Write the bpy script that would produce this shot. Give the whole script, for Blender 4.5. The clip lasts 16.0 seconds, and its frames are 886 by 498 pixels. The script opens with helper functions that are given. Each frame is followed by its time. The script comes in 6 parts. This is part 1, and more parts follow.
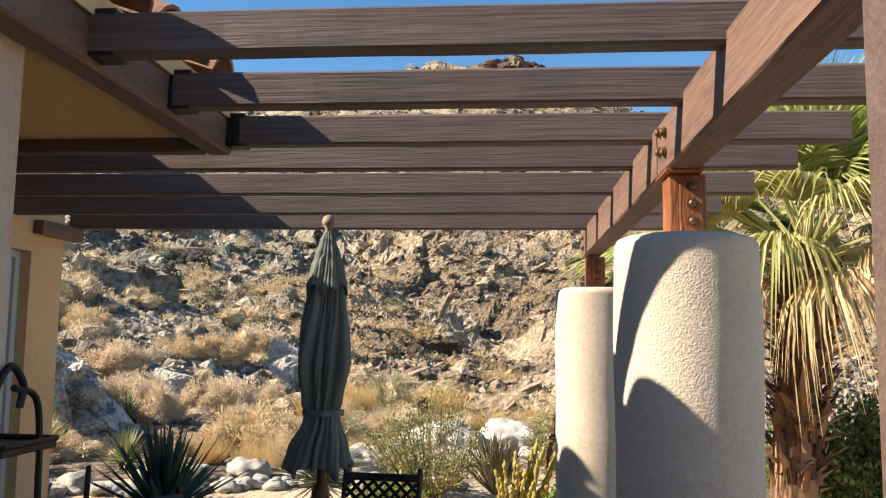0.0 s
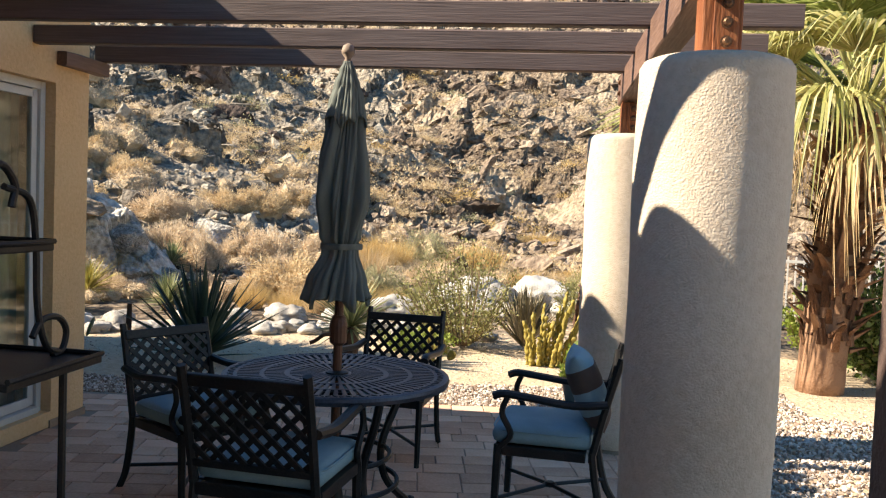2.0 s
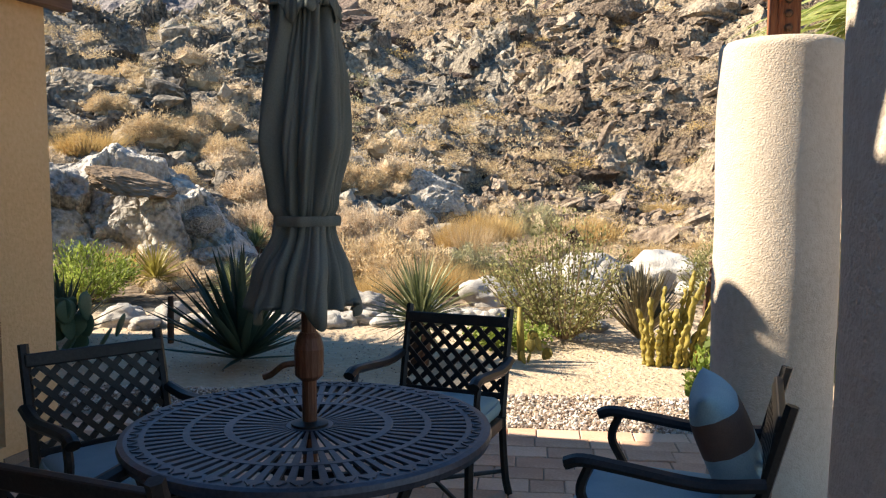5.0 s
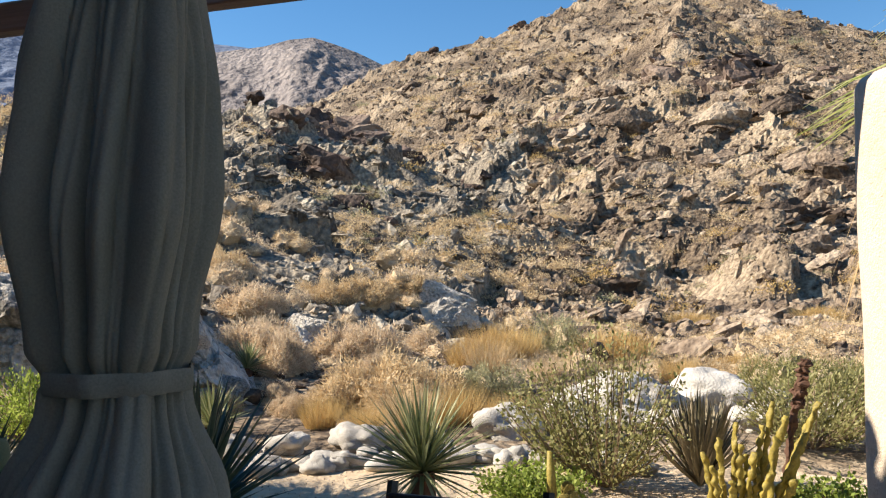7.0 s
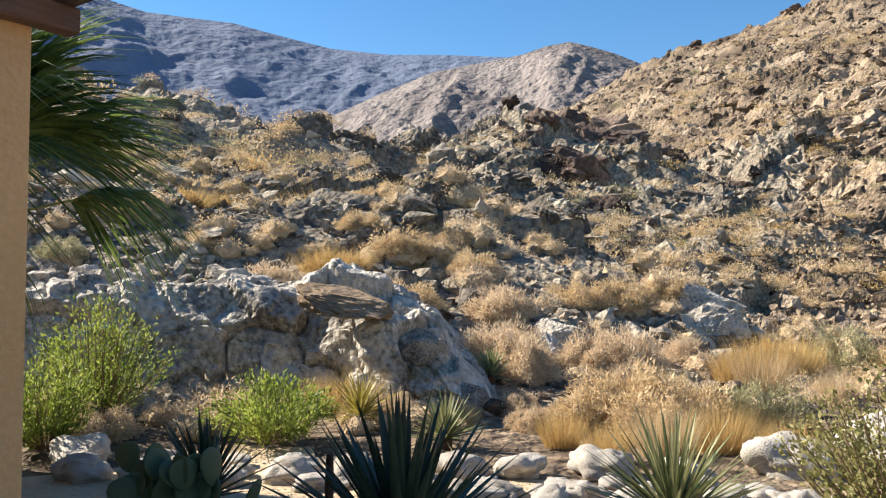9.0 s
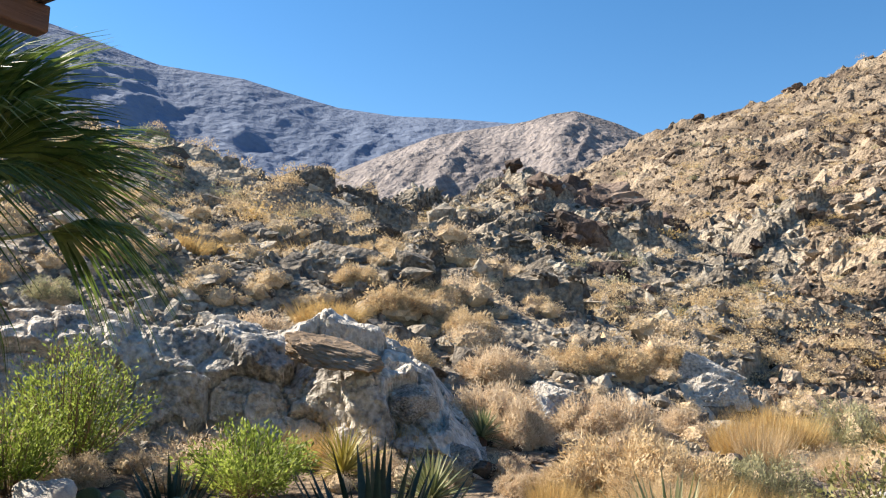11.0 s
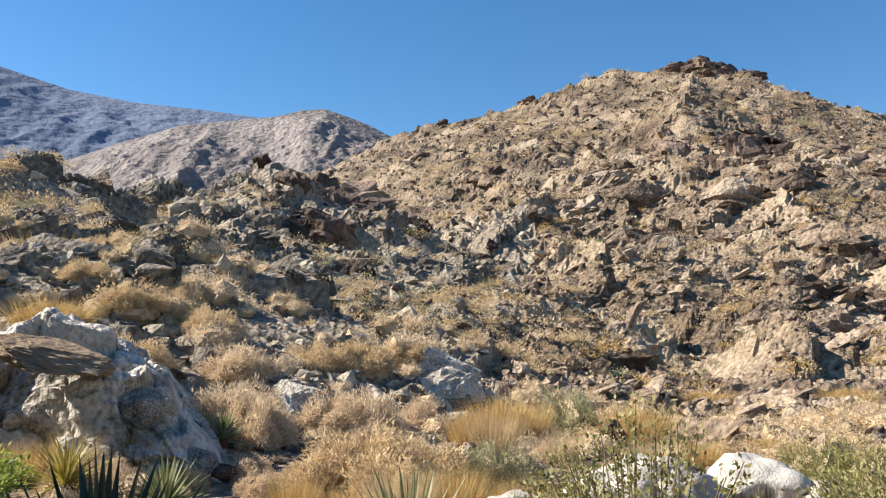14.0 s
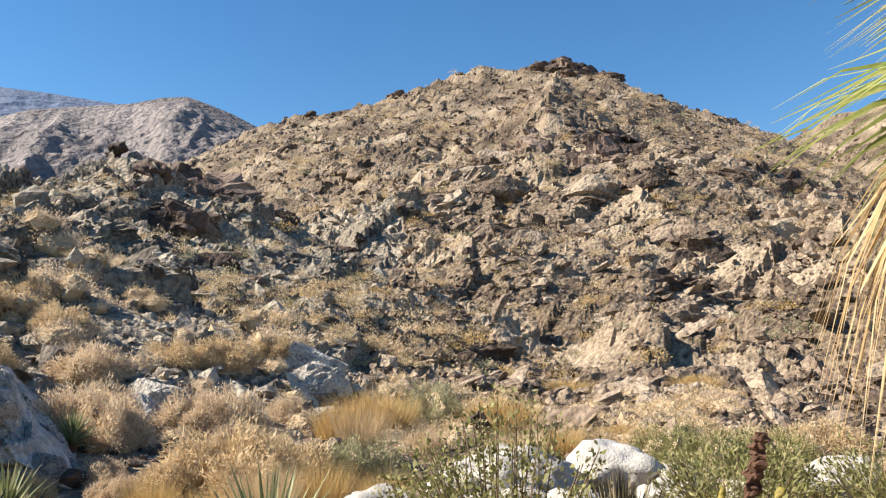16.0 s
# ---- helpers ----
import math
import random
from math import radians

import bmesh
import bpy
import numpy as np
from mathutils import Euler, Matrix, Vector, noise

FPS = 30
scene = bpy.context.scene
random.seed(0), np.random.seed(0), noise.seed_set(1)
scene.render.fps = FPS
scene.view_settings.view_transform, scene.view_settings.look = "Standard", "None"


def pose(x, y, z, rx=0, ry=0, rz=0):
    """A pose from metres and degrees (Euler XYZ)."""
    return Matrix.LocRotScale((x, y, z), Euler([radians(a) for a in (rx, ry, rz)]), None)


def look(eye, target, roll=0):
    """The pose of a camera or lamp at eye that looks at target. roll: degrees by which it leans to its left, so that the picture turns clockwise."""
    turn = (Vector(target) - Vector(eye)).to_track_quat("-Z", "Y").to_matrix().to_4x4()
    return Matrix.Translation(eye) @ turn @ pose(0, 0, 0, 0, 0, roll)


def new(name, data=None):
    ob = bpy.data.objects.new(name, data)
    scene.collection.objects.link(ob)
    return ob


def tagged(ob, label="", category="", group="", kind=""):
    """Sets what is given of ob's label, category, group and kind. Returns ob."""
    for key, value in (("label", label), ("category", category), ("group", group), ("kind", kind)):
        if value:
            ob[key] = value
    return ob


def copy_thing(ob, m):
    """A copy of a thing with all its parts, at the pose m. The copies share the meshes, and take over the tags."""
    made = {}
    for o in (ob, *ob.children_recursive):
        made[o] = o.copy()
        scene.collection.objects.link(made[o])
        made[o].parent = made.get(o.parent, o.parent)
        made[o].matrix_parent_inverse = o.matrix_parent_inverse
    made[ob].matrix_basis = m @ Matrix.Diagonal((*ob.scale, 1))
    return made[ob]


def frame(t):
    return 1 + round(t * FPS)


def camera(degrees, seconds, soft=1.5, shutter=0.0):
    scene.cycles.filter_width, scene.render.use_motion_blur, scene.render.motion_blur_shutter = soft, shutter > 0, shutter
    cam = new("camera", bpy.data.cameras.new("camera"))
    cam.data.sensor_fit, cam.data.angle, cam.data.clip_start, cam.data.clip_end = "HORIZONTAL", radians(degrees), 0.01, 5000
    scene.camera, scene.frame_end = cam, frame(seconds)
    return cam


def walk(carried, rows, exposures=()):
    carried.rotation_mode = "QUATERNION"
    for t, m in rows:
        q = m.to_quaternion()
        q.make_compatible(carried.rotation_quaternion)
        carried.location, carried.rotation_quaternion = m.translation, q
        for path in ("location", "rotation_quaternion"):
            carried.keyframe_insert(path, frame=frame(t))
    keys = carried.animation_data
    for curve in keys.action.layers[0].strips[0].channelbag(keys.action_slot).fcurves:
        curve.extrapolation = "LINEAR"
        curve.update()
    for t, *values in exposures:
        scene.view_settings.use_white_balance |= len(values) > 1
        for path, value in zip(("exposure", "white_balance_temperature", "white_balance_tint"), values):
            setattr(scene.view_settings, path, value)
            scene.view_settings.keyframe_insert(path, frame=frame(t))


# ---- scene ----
PATH = [
    (0, (0.341, -0.613, 1.681), (0.148, 1.366, 1.898), 0.8),
    (0.5, (0.34, -0.632, 1.675), (0.156, 1.351, 1.862), 0.9),
    (1, (0.323, -0.605, 1.631), (0.148, 1.386, 1.703), 1.1),
    (1.5, (0.343, -0.565, 1.593), (0.161, 1.425, 1.51), 1.2),
    (2, (0.443, -0.489, 1.551), (0.154, 1.487, 1.445), 2.4),
    (2.5, (0.435, -0.246, 1.505), (0.067, 1.715, 1.375), 2.6),
    (3, (0.343, 0.03, 1.474), (-0.03, 1.989, 1.32), 0.6),
    (3.2, (0.324, 0.121, 1.454), (-0.043, 2.081, 1.299), 0.2),
    (5.3, (0.478, 1.359, 1.459), (-0.113, 3.263, 1.291), -0.1),
    (5.5, (0.44, 1.486, 1.454), (-0.145, 3.398, 1.399), -0.2),
    (6, (0.321, 1.819, 1.478), (-0.252, 3.733, 1.563), -1.0),
    (6.5, (0.25, 2.154, 1.474), (-0.34, 4.062, 1.577), -0.7),
    (7, (0.136, 2.469, 1.445), (-0.468, 4.373, 1.54), -0.8),
    (7.5, (0.022, 2.764, 1.454), (-0.586, 4.667, 1.54), -1.5),
    (8, (0.01, 3.045, 1.455), (-0.761, 4.888, 1.543), -1.2),
    (8.5, (-0.045, 3.235, 1.44), (-1.047, 4.963, 1.528), -0.9),
    (8.7, (-0.075, 3.305, 1.44), (-1.186, 4.966, 1.53), -1.0),
    (10.8, (-0.229, 3.638, 1.351), (-1.430, 5.218, 1.598), 1.9),
    (11, (-0.233, 3.639, 1.360), (-1.374, 5.261, 1.616), 2.1),
    (11.5, (-0.230, 3.644, 1.361), (-1.263, 5.335, 1.632), 2.1),
    (12, (-0.223, 3.650, 1.356), (-1.177, 5.386, 1.629), 2.0),
    (12.5, (-0.216, 3.654, 1.349), (-1.086, 5.434, 1.620), 1.7),
    (13, (-0.219, 3.656, 1.355), (-0.992, 5.481, 1.624), 1.4),
    (13.5, (-0.223, 3.659, 1.360), (-0.908, 5.519, 1.628), 1.1),
    (14, (-0.222, 3.666, 1.361), (-0.833, 5.552, 1.626), 0.7),
    (14.5, (-0.216, 3.678, 1.359), (-0.759, 5.586, 1.617), 0.5),
    (15, (-0.221, 3.683, 1.367), (-0.669, 5.615, 1.624), -0.1),
    (15.5, (-0.218, 3.693, 1.370), (-0.594, 5.641, 1.623), -0.5),
    (16, (-0.206, 3.708, 1.366), (-0.515, 5.668, 1.617), -0.3),
]
cam = camera(55.5, 16.0, soft=1.2)
EXPOSURES = [(0.0, 1.30, 7150, 10), (1.5, 1.42, 7250, 10), (3.2, 1.52, 7350, 10), (5.5, 1.28, 7000, 10), (7.0, 1.12, 6900, 10), (8.0, 0.97, 6900, 10), (8.7, 1.20, 6950, 10), (11.0, 1.28, 6850, 10), (13.0, 1.12, 6750, 10), (16.0, 1.06, 6700, 10)]
walk(cam, [(t, look(eye, target, roll)) for t, eye, target, roll in PATH], EXPOSURES)

# ---- light: a low, clear winter sun along the rafters, blue sky ----
SUN_AZ, SUN_EL = -103.0, 36.5
world = bpy.data.worlds.new("sky")
scene.world = world
world.use_nodes = True
wn = world.node_tree.nodes
sky = wn.new("ShaderNodeTexSky")
sky.sky_type, sky.sun_disc = "NISHITA", False
sky.sun_elevation, sky.sun_rotation = radians(SUN_EL), radians(SUN_AZ)
sky.altitude, sky.air_density, sky.dust_density, sky.ozone_density = 800, 1.0, 0.0, 1.8
deepen = wn.new("ShaderNodeHueSaturation")
deepen.inputs["Saturation"].default_value, deepen.inputs["Value"].default_value = 1.3, 1.0
world.node_tree.links.new(sky.outputs[0], deepen.inputs["Color"])
world.node_tree.links.new(deepen.outputs[0], wn["Background"].inputs[0])
wn["Background"].inputs[1].default_value = 0.084
sun_dir = Vector((math.sin(radians(SUN_AZ)) * math.cos(radians(SUN_EL)), math.cos(radians(SUN_AZ)) * math.cos(radians(SUN_EL)), math.sin(radians(SUN_EL))))
sun = new("sun", bpy.data.lights.new("sun", "SUN"))
sun.data.energy, sun.data.angle, sun.data.color = 5.0, radians(0.5), (1.0, 0.93, 0.82)
sun.matrix_world = look(sun_dir * 50, (0, 0, 0))

# ---- materials ----
def material(name, colours, rough=0.8, scale=6.0, fine=60.0, bump=0.3, bump_scale=None, metallic=0.0, depth=0.01, stretch=(1, 1, 1), island=0.0, obj=0.0, spec=0.4, translucent=0.0, spread=0.4):
    """A surface with colour variation at two scales, relief from the same grain, and per-piece variation."""
    m = bpy.data.materials.new(name)
    m.use_nodes = True
    nt = m.node_tree
    n, l = nt.nodes, nt.links
    bsdf = n["Principled BSDF"]
    co = n.new("ShaderNodeTexCoord")
    mp = n.new("ShaderNodeMapping")
    mp.inputs["Scale"].default_value = stretch
    l.new(co.outputs["Object"], mp.inputs[0])
    big, small = n.new("ShaderNodeTexNoise"), n.new("ShaderNodeTexNoise")
    big.inputs["Scale"].default_value, big.inputs["Detail"].default_value = scale, 5
    small.inputs["Scale"].default_value, small.inputs["Detail"].default_value = fine, 4
    for tex in (big, small):
        l.new(mp.outputs[0], tex.inputs["Vector"])
    mix = n.new("ShaderNodeMath")
    mix.operation = "MULTIPLY_ADD"
    mix.inputs[1].default_value = 0.45
    l.new(small.outputs["Fac"], mix.inputs[0])
    sub = n.new("ShaderNodeMath")
    sub.operation = "MULTIPLY"
    sub.inputs[1].default_value = 0.55
    l.new(big.outputs["Fac"], sub.inputs[0])
    l.new(sub.outputs[0], mix.inputs[2])
    fac = mix.outputs[0]
    if island or obj:
        src = n.new("ShaderNodeNewGeometry").outputs["Random Per Island"] if island else n.new("ShaderNodeObjectInfo").outputs["Random"]
        add = n.new("ShaderNodeMath")
        add.operation = "MULTIPLY_ADD"
        add.inputs[1].default_value = island or obj
        l.new(src, add.inputs[0])
        shift = n.new("ShaderNodeMath")
        shift.inputs[1].default_value = -0.5 * (island or obj)
        l.new(fac, shift.inputs[0])
        l.new(shift.outputs[0], add.inputs[2])
        fac = add.outputs[0]
    ramp = n.new("ShaderNodeValToRGB")
    k = len(colours)
    while len(ramp.color_ramp.elements) < k:
        ramp.color_ramp.elements.new(0.5)
    for i, c in enumerate(colours):
        ramp.color_ramp.elements[i].position = 0.5 - spread / 2 + spread * i / max(1, k - 1)
        ramp.color_ramp.elements[i].color = (*c, 1)
    l.new(fac, ramp.inputs[0])
    l.new(ramp.outputs[0], bsdf.inputs["Base Color"])
    bsdf.inputs["Roughness"].default_value = rough
    bsdf.inputs["Metallic"].default_value = metallic
    bsdf.inputs["Specular IOR Level"].default_value = spec
    if bump:
        bt = n.new("ShaderNodeTexNoise")
        bt.inputs["Scale"].default_value, bt.inputs["Detail"].default_value = bump_scale or fine, 6
        l.new(mp.outputs[0], bt.inputs["Vector"])
        b = n.new("ShaderNodeBump")
        b.inputs["Strength"].default_value, b.inputs["Distance"].default_value = bump, depth
        l.new(bt.outputs["Fac"], b.inputs["Height"])
        l.new(b.outputs[0], bsdf.inputs["Normal"])
    if translucent:
        tr = n.new("ShaderNodeBsdfTranslucent")
        l.new(ramp.outputs[0], tr.inputs["Color"])
        ms = n.new("ShaderNodeMixShader")
        ms.inputs[0].default_value = translucent
        l.new(bsdf.outputs[0], ms.inputs[1])
        l.new(tr.outputs[0], ms.inputs[2])
        l.new(ms.outputs[0], n["Material Output"].inputs[0])
    return m


STUCCO = material("stucco", [(0.47, 0.375, 0.28), (0.585, 0.48, 0.375), (0.65, 0.555, 0.45)], 0.92, 1.5, 40, 0.7, 130, depth=0.008)
HOUSE = material("ochre_house_stucco", [(0.62, 0.40, 0.20), (0.72, 0.48, 0.26), (0.78, 0.55, 0.32)], 0.92, 1.2, 40, 0.7, 60, depth=0.01)
# ochre plaster with the warm bounce light under the eave put into it
SOFFIT_LIT = material("ochre_soffit_bounce_lit", [(0.62, 0.40, 0.17), (0.72, 0.48, 0.22), (0.78, 0.55, 0.28)], 0.9, 1.2, 40, 0.5, 60, depth=0.006)
TIMBER = material("brown_stained_timber", [(0.075, 0.048, 0.040), (0.112, 0.074, 0.062), (0.16, 0.112, 0.096)], 0.6, 2, 30, 0.4, 40, depth=0.006, stretch=(0.12, 3, 3))
TIMBER_Y = material("brown_stained_beam", [(0.09, 0.045, 0.03), (0.16, 0.09, 0.064), (0.22, 0.13, 0.095)], 0.6, 3, 30, 0.5, 26, depth=0.008, stretch=(3, 0.25, 3))
POST = material("rust_brown_post", [(0.13, 0.036, 0.012), (0.24, 0.08, 0.028), (0.32, 0.13, 0.05)], 0.6, 5, 40, 0.5, 30, stretch=(3, 3, 0.4))
STEEL = material("rusty_bolt", [(0.10, 0.05, 0.03), (0.2, 0.11, 0.06)], 0.5, 20, 90, 0.3, metallic=0.7)
CANVAS = material("dark_green_canvas", [(0.10, 0.115, 0.10), (0.145, 0.16, 0.14), (0.19, 0.208, 0.185)], 0.85, 3, 300, 0.3, 500, depth=0.002, translucent=0.06)
UMB_WOOD = material("varnished_pole_wood", [(0.07, 0.025, 0.012), (0.13, 0.05, 0.025), (0.2, 0.09, 0.05)], 0.5, 6, 50, 0.3, stretch=(4, 4, 0.5))
PALE_WOOD = material("weathered_finial_wood", [(0.22, 0.15, 0.11), (0.32, 0.24, 0.18)], 0.7, 20, 90, 0.2)
IRON = material("dark_cast_metal", [(0.012, 0.011, 0.011), (0.022, 0.020, 0.020), (0.04, 0.036, 0.034)], 0.45, 8, 120, 0.25, 150, metallic=0.35, depth=0.002)
TABLE_TOP = material("blue_grey_cast_metal", [(0.04, 0.043, 0.055), (0.07, 0.075, 0.095), (0.10, 0.11, 0.135)], 0.42, 6, 90, 0.25, 150, metallic=0.5, depth=0.002)
CUSHION = material("teal_cushion_cloth", [(0.17, 0.28, 0.31), (0.24, 0.37, 0.41), (0.31, 0.44, 0.48)], 0.9, 5, 250, 0.3, 400, depth=0.002)
PILLOW = material("brown_striped_pillow_cloth", [(0.08, 0.055, 0.045), (0.13, 0.09, 0.07)], 0.9, 5, 250, 0.3, 400, depth=0.002)
WHITE_FRAME = material("white_door_frame", [(0.5, 0.5, 0.48), (0.62, 0.62, 0.6)], 0.5, 6, 90, 0.05)
CURTAIN = material("green_curtain", [(0.18, 0.19, 0.13), (0.28, 0.29, 0.2)], 0.9, 4, 60, 0.2, stretch=(1, 6, 0.3))
ROOF_TILE = material("clay_roof_tile", [(0.20, 0.085, 0.05), (0.30, 0.14, 0.085), (0.38, 0.2, 0.13)], 0.8, 5, 60, 0.4, obj=0.4)
SAND = material("sand", [(0.42, 0.31, 0.20), (0.52, 0.40, 0.27), (0.60, 0.48, 0.35)], 0.95, 0.6, 18, 1.0, 22, depth=0.03)
ROCKY = material("hill_soil", [(0.07, 0.047, 0.032), (0.165, 0.119, 0.079), (0.28, 0.211, 0.143), (0.43, 0.34, 0.238)], 0.95, 0.16, 5.0, 1.0, 3, depth=0.5, spread=0.22)
RIDGE_SOIL = material("ridge_soil", [(0.09, 0.074, 0.057), (0.175, 0.146, 0.113), (0.30, 0.25, 0.188), (0.46, 0.38, 0.28)], 0.95, 0.2, 5.0, 1.0, 3, depth=0.5, spread=0.22)
PAVER = material("paver", [(0.49, 0.28, 0.18), (0.63, 0.385, 0.255), (0.73, 0.475, 0.33)], 0.85, 4, 60, 0.5, 80, depth=0.004, obj=0.4)
PAVER_REST = material("paver_joined", [(0.49, 0.28, 0.18), (0.63, 0.385, 0.255), (0.73, 0.475, 0.33)], 0.85, 4, 60, 0.5, 80, depth=0.004, island=0.4)
JOINT = material("joint_sand", [(0.25, 0.185, 0.135), (0.36, 0.27, 0.20)], 0.95, 10, 120, 0.4)
PEBBLE = material("pebbles", [(0.28, 0.2, 0.15), (0.46, 0.38, 0.31), (0.64, 0.57, 0.5)], 0.8, 20, 120, 0.2, island=0.9)
HILL_ROCK = material("brown_hill_rock", [(0.08, 0.054, 0.038), (0.17, 0.121, 0.084), (0.275, 0.205, 0.144), (0.42, 0.33, 0.24)], 0.9, 0.12, 5, 1.0, 4, depth=0.35, island=0.22, spread=0.24)
DARK_CRAG = material("dark_varnished_rock", [(0.035, 0.022, 0.016), (0.09, 0.058, 0.043), (0.15, 0.10, 0.075), (0.27, 0.195, 0.145)], 0.85, 0.5, 5, 1.0, 3, depth=0.25, island=0.3)
RIDGE_ROCK = material("grey_ridge_rock", [(0.09, 0.073, 0.056), (0.18, 0.15, 0.117), (0.29, 0.247, 0.192), (0.43, 0.375, 0.295)], 0.9, 0.3, 7, 0.9, 5, depth=0.25, island=0.25, spread=0.24)
OUTCROP = material("grey_granite", [(0.15, 0.132, 0.112), (0.36, 0.325, 0.28), (0.52, 0.475, 0.415), (0.68, 0.63, 0.56)], 0.9, 1.2, 13, 1.0, 9, depth=0.14, spread=0.28)
BROWN_SLAB = material("brown_granite_slab", [(0.13, 0.085, 0.05), (0.24, 0.165, 0.10), (0.34, 0.28, 0.22)], 0.9, 0.8, 9, 1.0, 6, depth=0.08)
WHITE_ROCK = material("white_boulder", [(0.30, 0.27, 0.235), (0.44, 0.405, 0.36), (0.58, 0.545, 0.495)], 0.9, 2.5, 25, 0.8, 18, depth=0.02, obj=0.22)
STRAW = material("dry_brush", [(0.42, 0.305, 0.17), (0.61, 0.465, 0.28), (0.75, 0.61, 0.405)], 0.9, 3, 30, 0, island=0.22, translucent=0.34)
GOLD = material("golden_dry_grass", [(0.40, 0.265, 0.10), (0.57, 0.395, 0.165), (0.70, 0.52, 0.255)], 0.9, 3, 30, 0, island=0.22, translucent=0.34)
GREY_BRUSH = material("grey_green_brush", [(0.24, 0.24, 0.13), (0.37, 0.35, 0.20), (0.50, 0.46, 0.29)], 0.9, 3, 30, 0, island=0.22, translucent=0.34)
PINK_BRUSH = material("pinkish_dry_brush", [(0.47, 0.36, 0.24), (0.65, 0.515, 0.36), (0.78, 0.64, 0.47)], 0.9, 3, 30, 0, island=0.22, translucent=0.34)
LEAF = material("bright_green_leaf", [(0.14, 0.19, 0.03), (0.24, 0.31, 0.055), (0.36, 0.42, 0.10)], 0.6, 3, 30, 0, island=0.6, translucent=0.45)
OLIVE = material("olive_leaf", [(0.17, 0.17, 0.06), (0.28, 0.27, 0.10), (0.40, 0.37, 0.17)], 0.7, 3, 30, 0, island=0.6, translucent=0.4)
DARK_LEAF = material("dark_green_leaf", [(0.07, 0.11, 0.025), (0.15, 0.215, 0.05), (0.28, 0.34, 0.11)], 0.6, 3, 30, 0, island=0.6, translucent=0.35)
# agave green, darkened to carry the shade the house throws on it
AGAVE = material("agave_leaf_with_shade", [(0.025, 0.045, 0.03), (0.045, 0.075, 0.05), (0.07, 0.10, 0.065)], 0.5, 3, 40, 0.1, obj=0.4)
YUCCA = material("yucca_leaf", [(0.15, 0.18, 0.08), (0.26, 0.28, 0.13), (0.38, 0.37, 0.2)], 0.5, 3, 40, 0.1, obj=0.5, translucent=0.2)
YUCCA_GOLD = material("golden_yucca_leaf", [(0.26, 0.23, 0.05), (0.40, 0.34, 0.09), (0.5, 0.42, 0.14)], 0.5, 3, 40, 0.1, obj=0.5, translucent=0.2)
CACTUS = material("yellow_green_cactus", [(0.13, 0.10, 0.02), (0.26, 0.20, 0.035), (0.37, 0.285, 0.06)], 0.6, 18, 70, 0.5)
PAD = material("prickly_pear_pad", [(0.06, 0.10, 0.05), (0.10, 0.15, 0.085)], 0.6, 10, 80, 0.2)
ALOE = material("brownish_aloe_leaf", [(0.13, 0.11, 0.06), (0.24, 0.2, 0.12), (0.34, 0.28, 0.19)], 0.6, 4, 40, 0.1, obj=0.5)
STALK = material("dark_dry_stalk", [(0.07, 0.035, 0.022), (0.13, 0.065, 0.04)], 0.9, 20, 90, 0.4)
PALM_LEAF = material("palm_leaf", [(0.17, 0.22, 0.05), (0.30, 0.35, 0.10), (0.46, 0.48, 0.19)], 0.5, 3, 30, 0, island=0.5, translucent=0.4)
PALM_YELLOW = material("yellowing_palm_leaf", [(0.30, 0.30, 0.09), (0.48, 0.46, 0.18), (0.64, 0.58, 0.3)], 0.55, 3, 30, 0, island=0.5, translucent=0.4)
PALM_DRY = material("dry_palm_leaf", [(0.32, 0.2, 0.09), (0.48, 0.33, 0.16), (0.6, 0.45, 0.26)], 0.7, 3, 30, 0, island=0.5, translucent=0.25)
PALM_DARK = material("deep_green_palm_leaf", [(0.045, 0.085, 0.018), (0.09, 0.145, 0.03), (0.17, 0.23, 0.06)], 0.4, 3, 30, 0, island=0.5, translucent=0.35)
BARK = material("palm_bark", [(0.08, 0.035, 0.016), (0.18, 0.085, 0.042), (0.30, 0.17, 0.10)], 0.9, 6, 50, 0.6, obj=0.6)
TWIG = material("twig", [(0.16, 0.11, 0.07), (0.26, 0.19, 0.12)], 0.9, 20, 90, 0)
BUSH_WOOD = material("bush_wood", [(0.34, 0.25, 0.15), (0.50, 0.385, 0.25), (0.64, 0.505, 0.34)], 0.95, 5, 40, 1.0, 30, depth=0.05)
POT = material("blue_glazed_pot", [(0.07, 0.11, 0.12), (0.1, 0.15, 0.17)], 0.3, 6, 60, 0.1)
FENCE = material("pale_fence_paint", [(0.5, 0.47, 0.42), (0.6, 0.57, 0.52)], 0.7, 6, 60, 0.1)
glass = bpy.data.materials.new("door_glass")
glass.use_nodes = True
gb = glass.node_tree.nodes["Principled BSDF"]
gb.inputs["Transmission Weight"].default_value, gb.inputs["Roughness"].default_value, gb.inputs["IOR"].default_value = 1.0, 0.02, 1.45
gb.inputs["Base Color"].default_value = (0.85, 0.9, 0.88, 1)


# ---- mesh helpers ----
def mesh_object(name, bm, mat, smooth=False):
    me = bpy.data.meshes.new(name)
    bm.normal_update()
    bm.to_mesh(me)
    bm.free()
    me.materials.append(mat)
    if smooth:
        me.shade_smooth()
    return new(name, me)


def part(name, bm, mat, parent, label="", smooth=False):
    ob = mesh_object(name, bm, mat, smooth)
    ob.parent = parent
    if label:
        tagged(ob, label)
    return ob


def empty(name, at, label, category, group="", kind=""):
    ob = new(name)
    ob.matrix_basis = at
    ob.empty_display_size = 0.1
    return tagged(ob, label, category, group, kind)


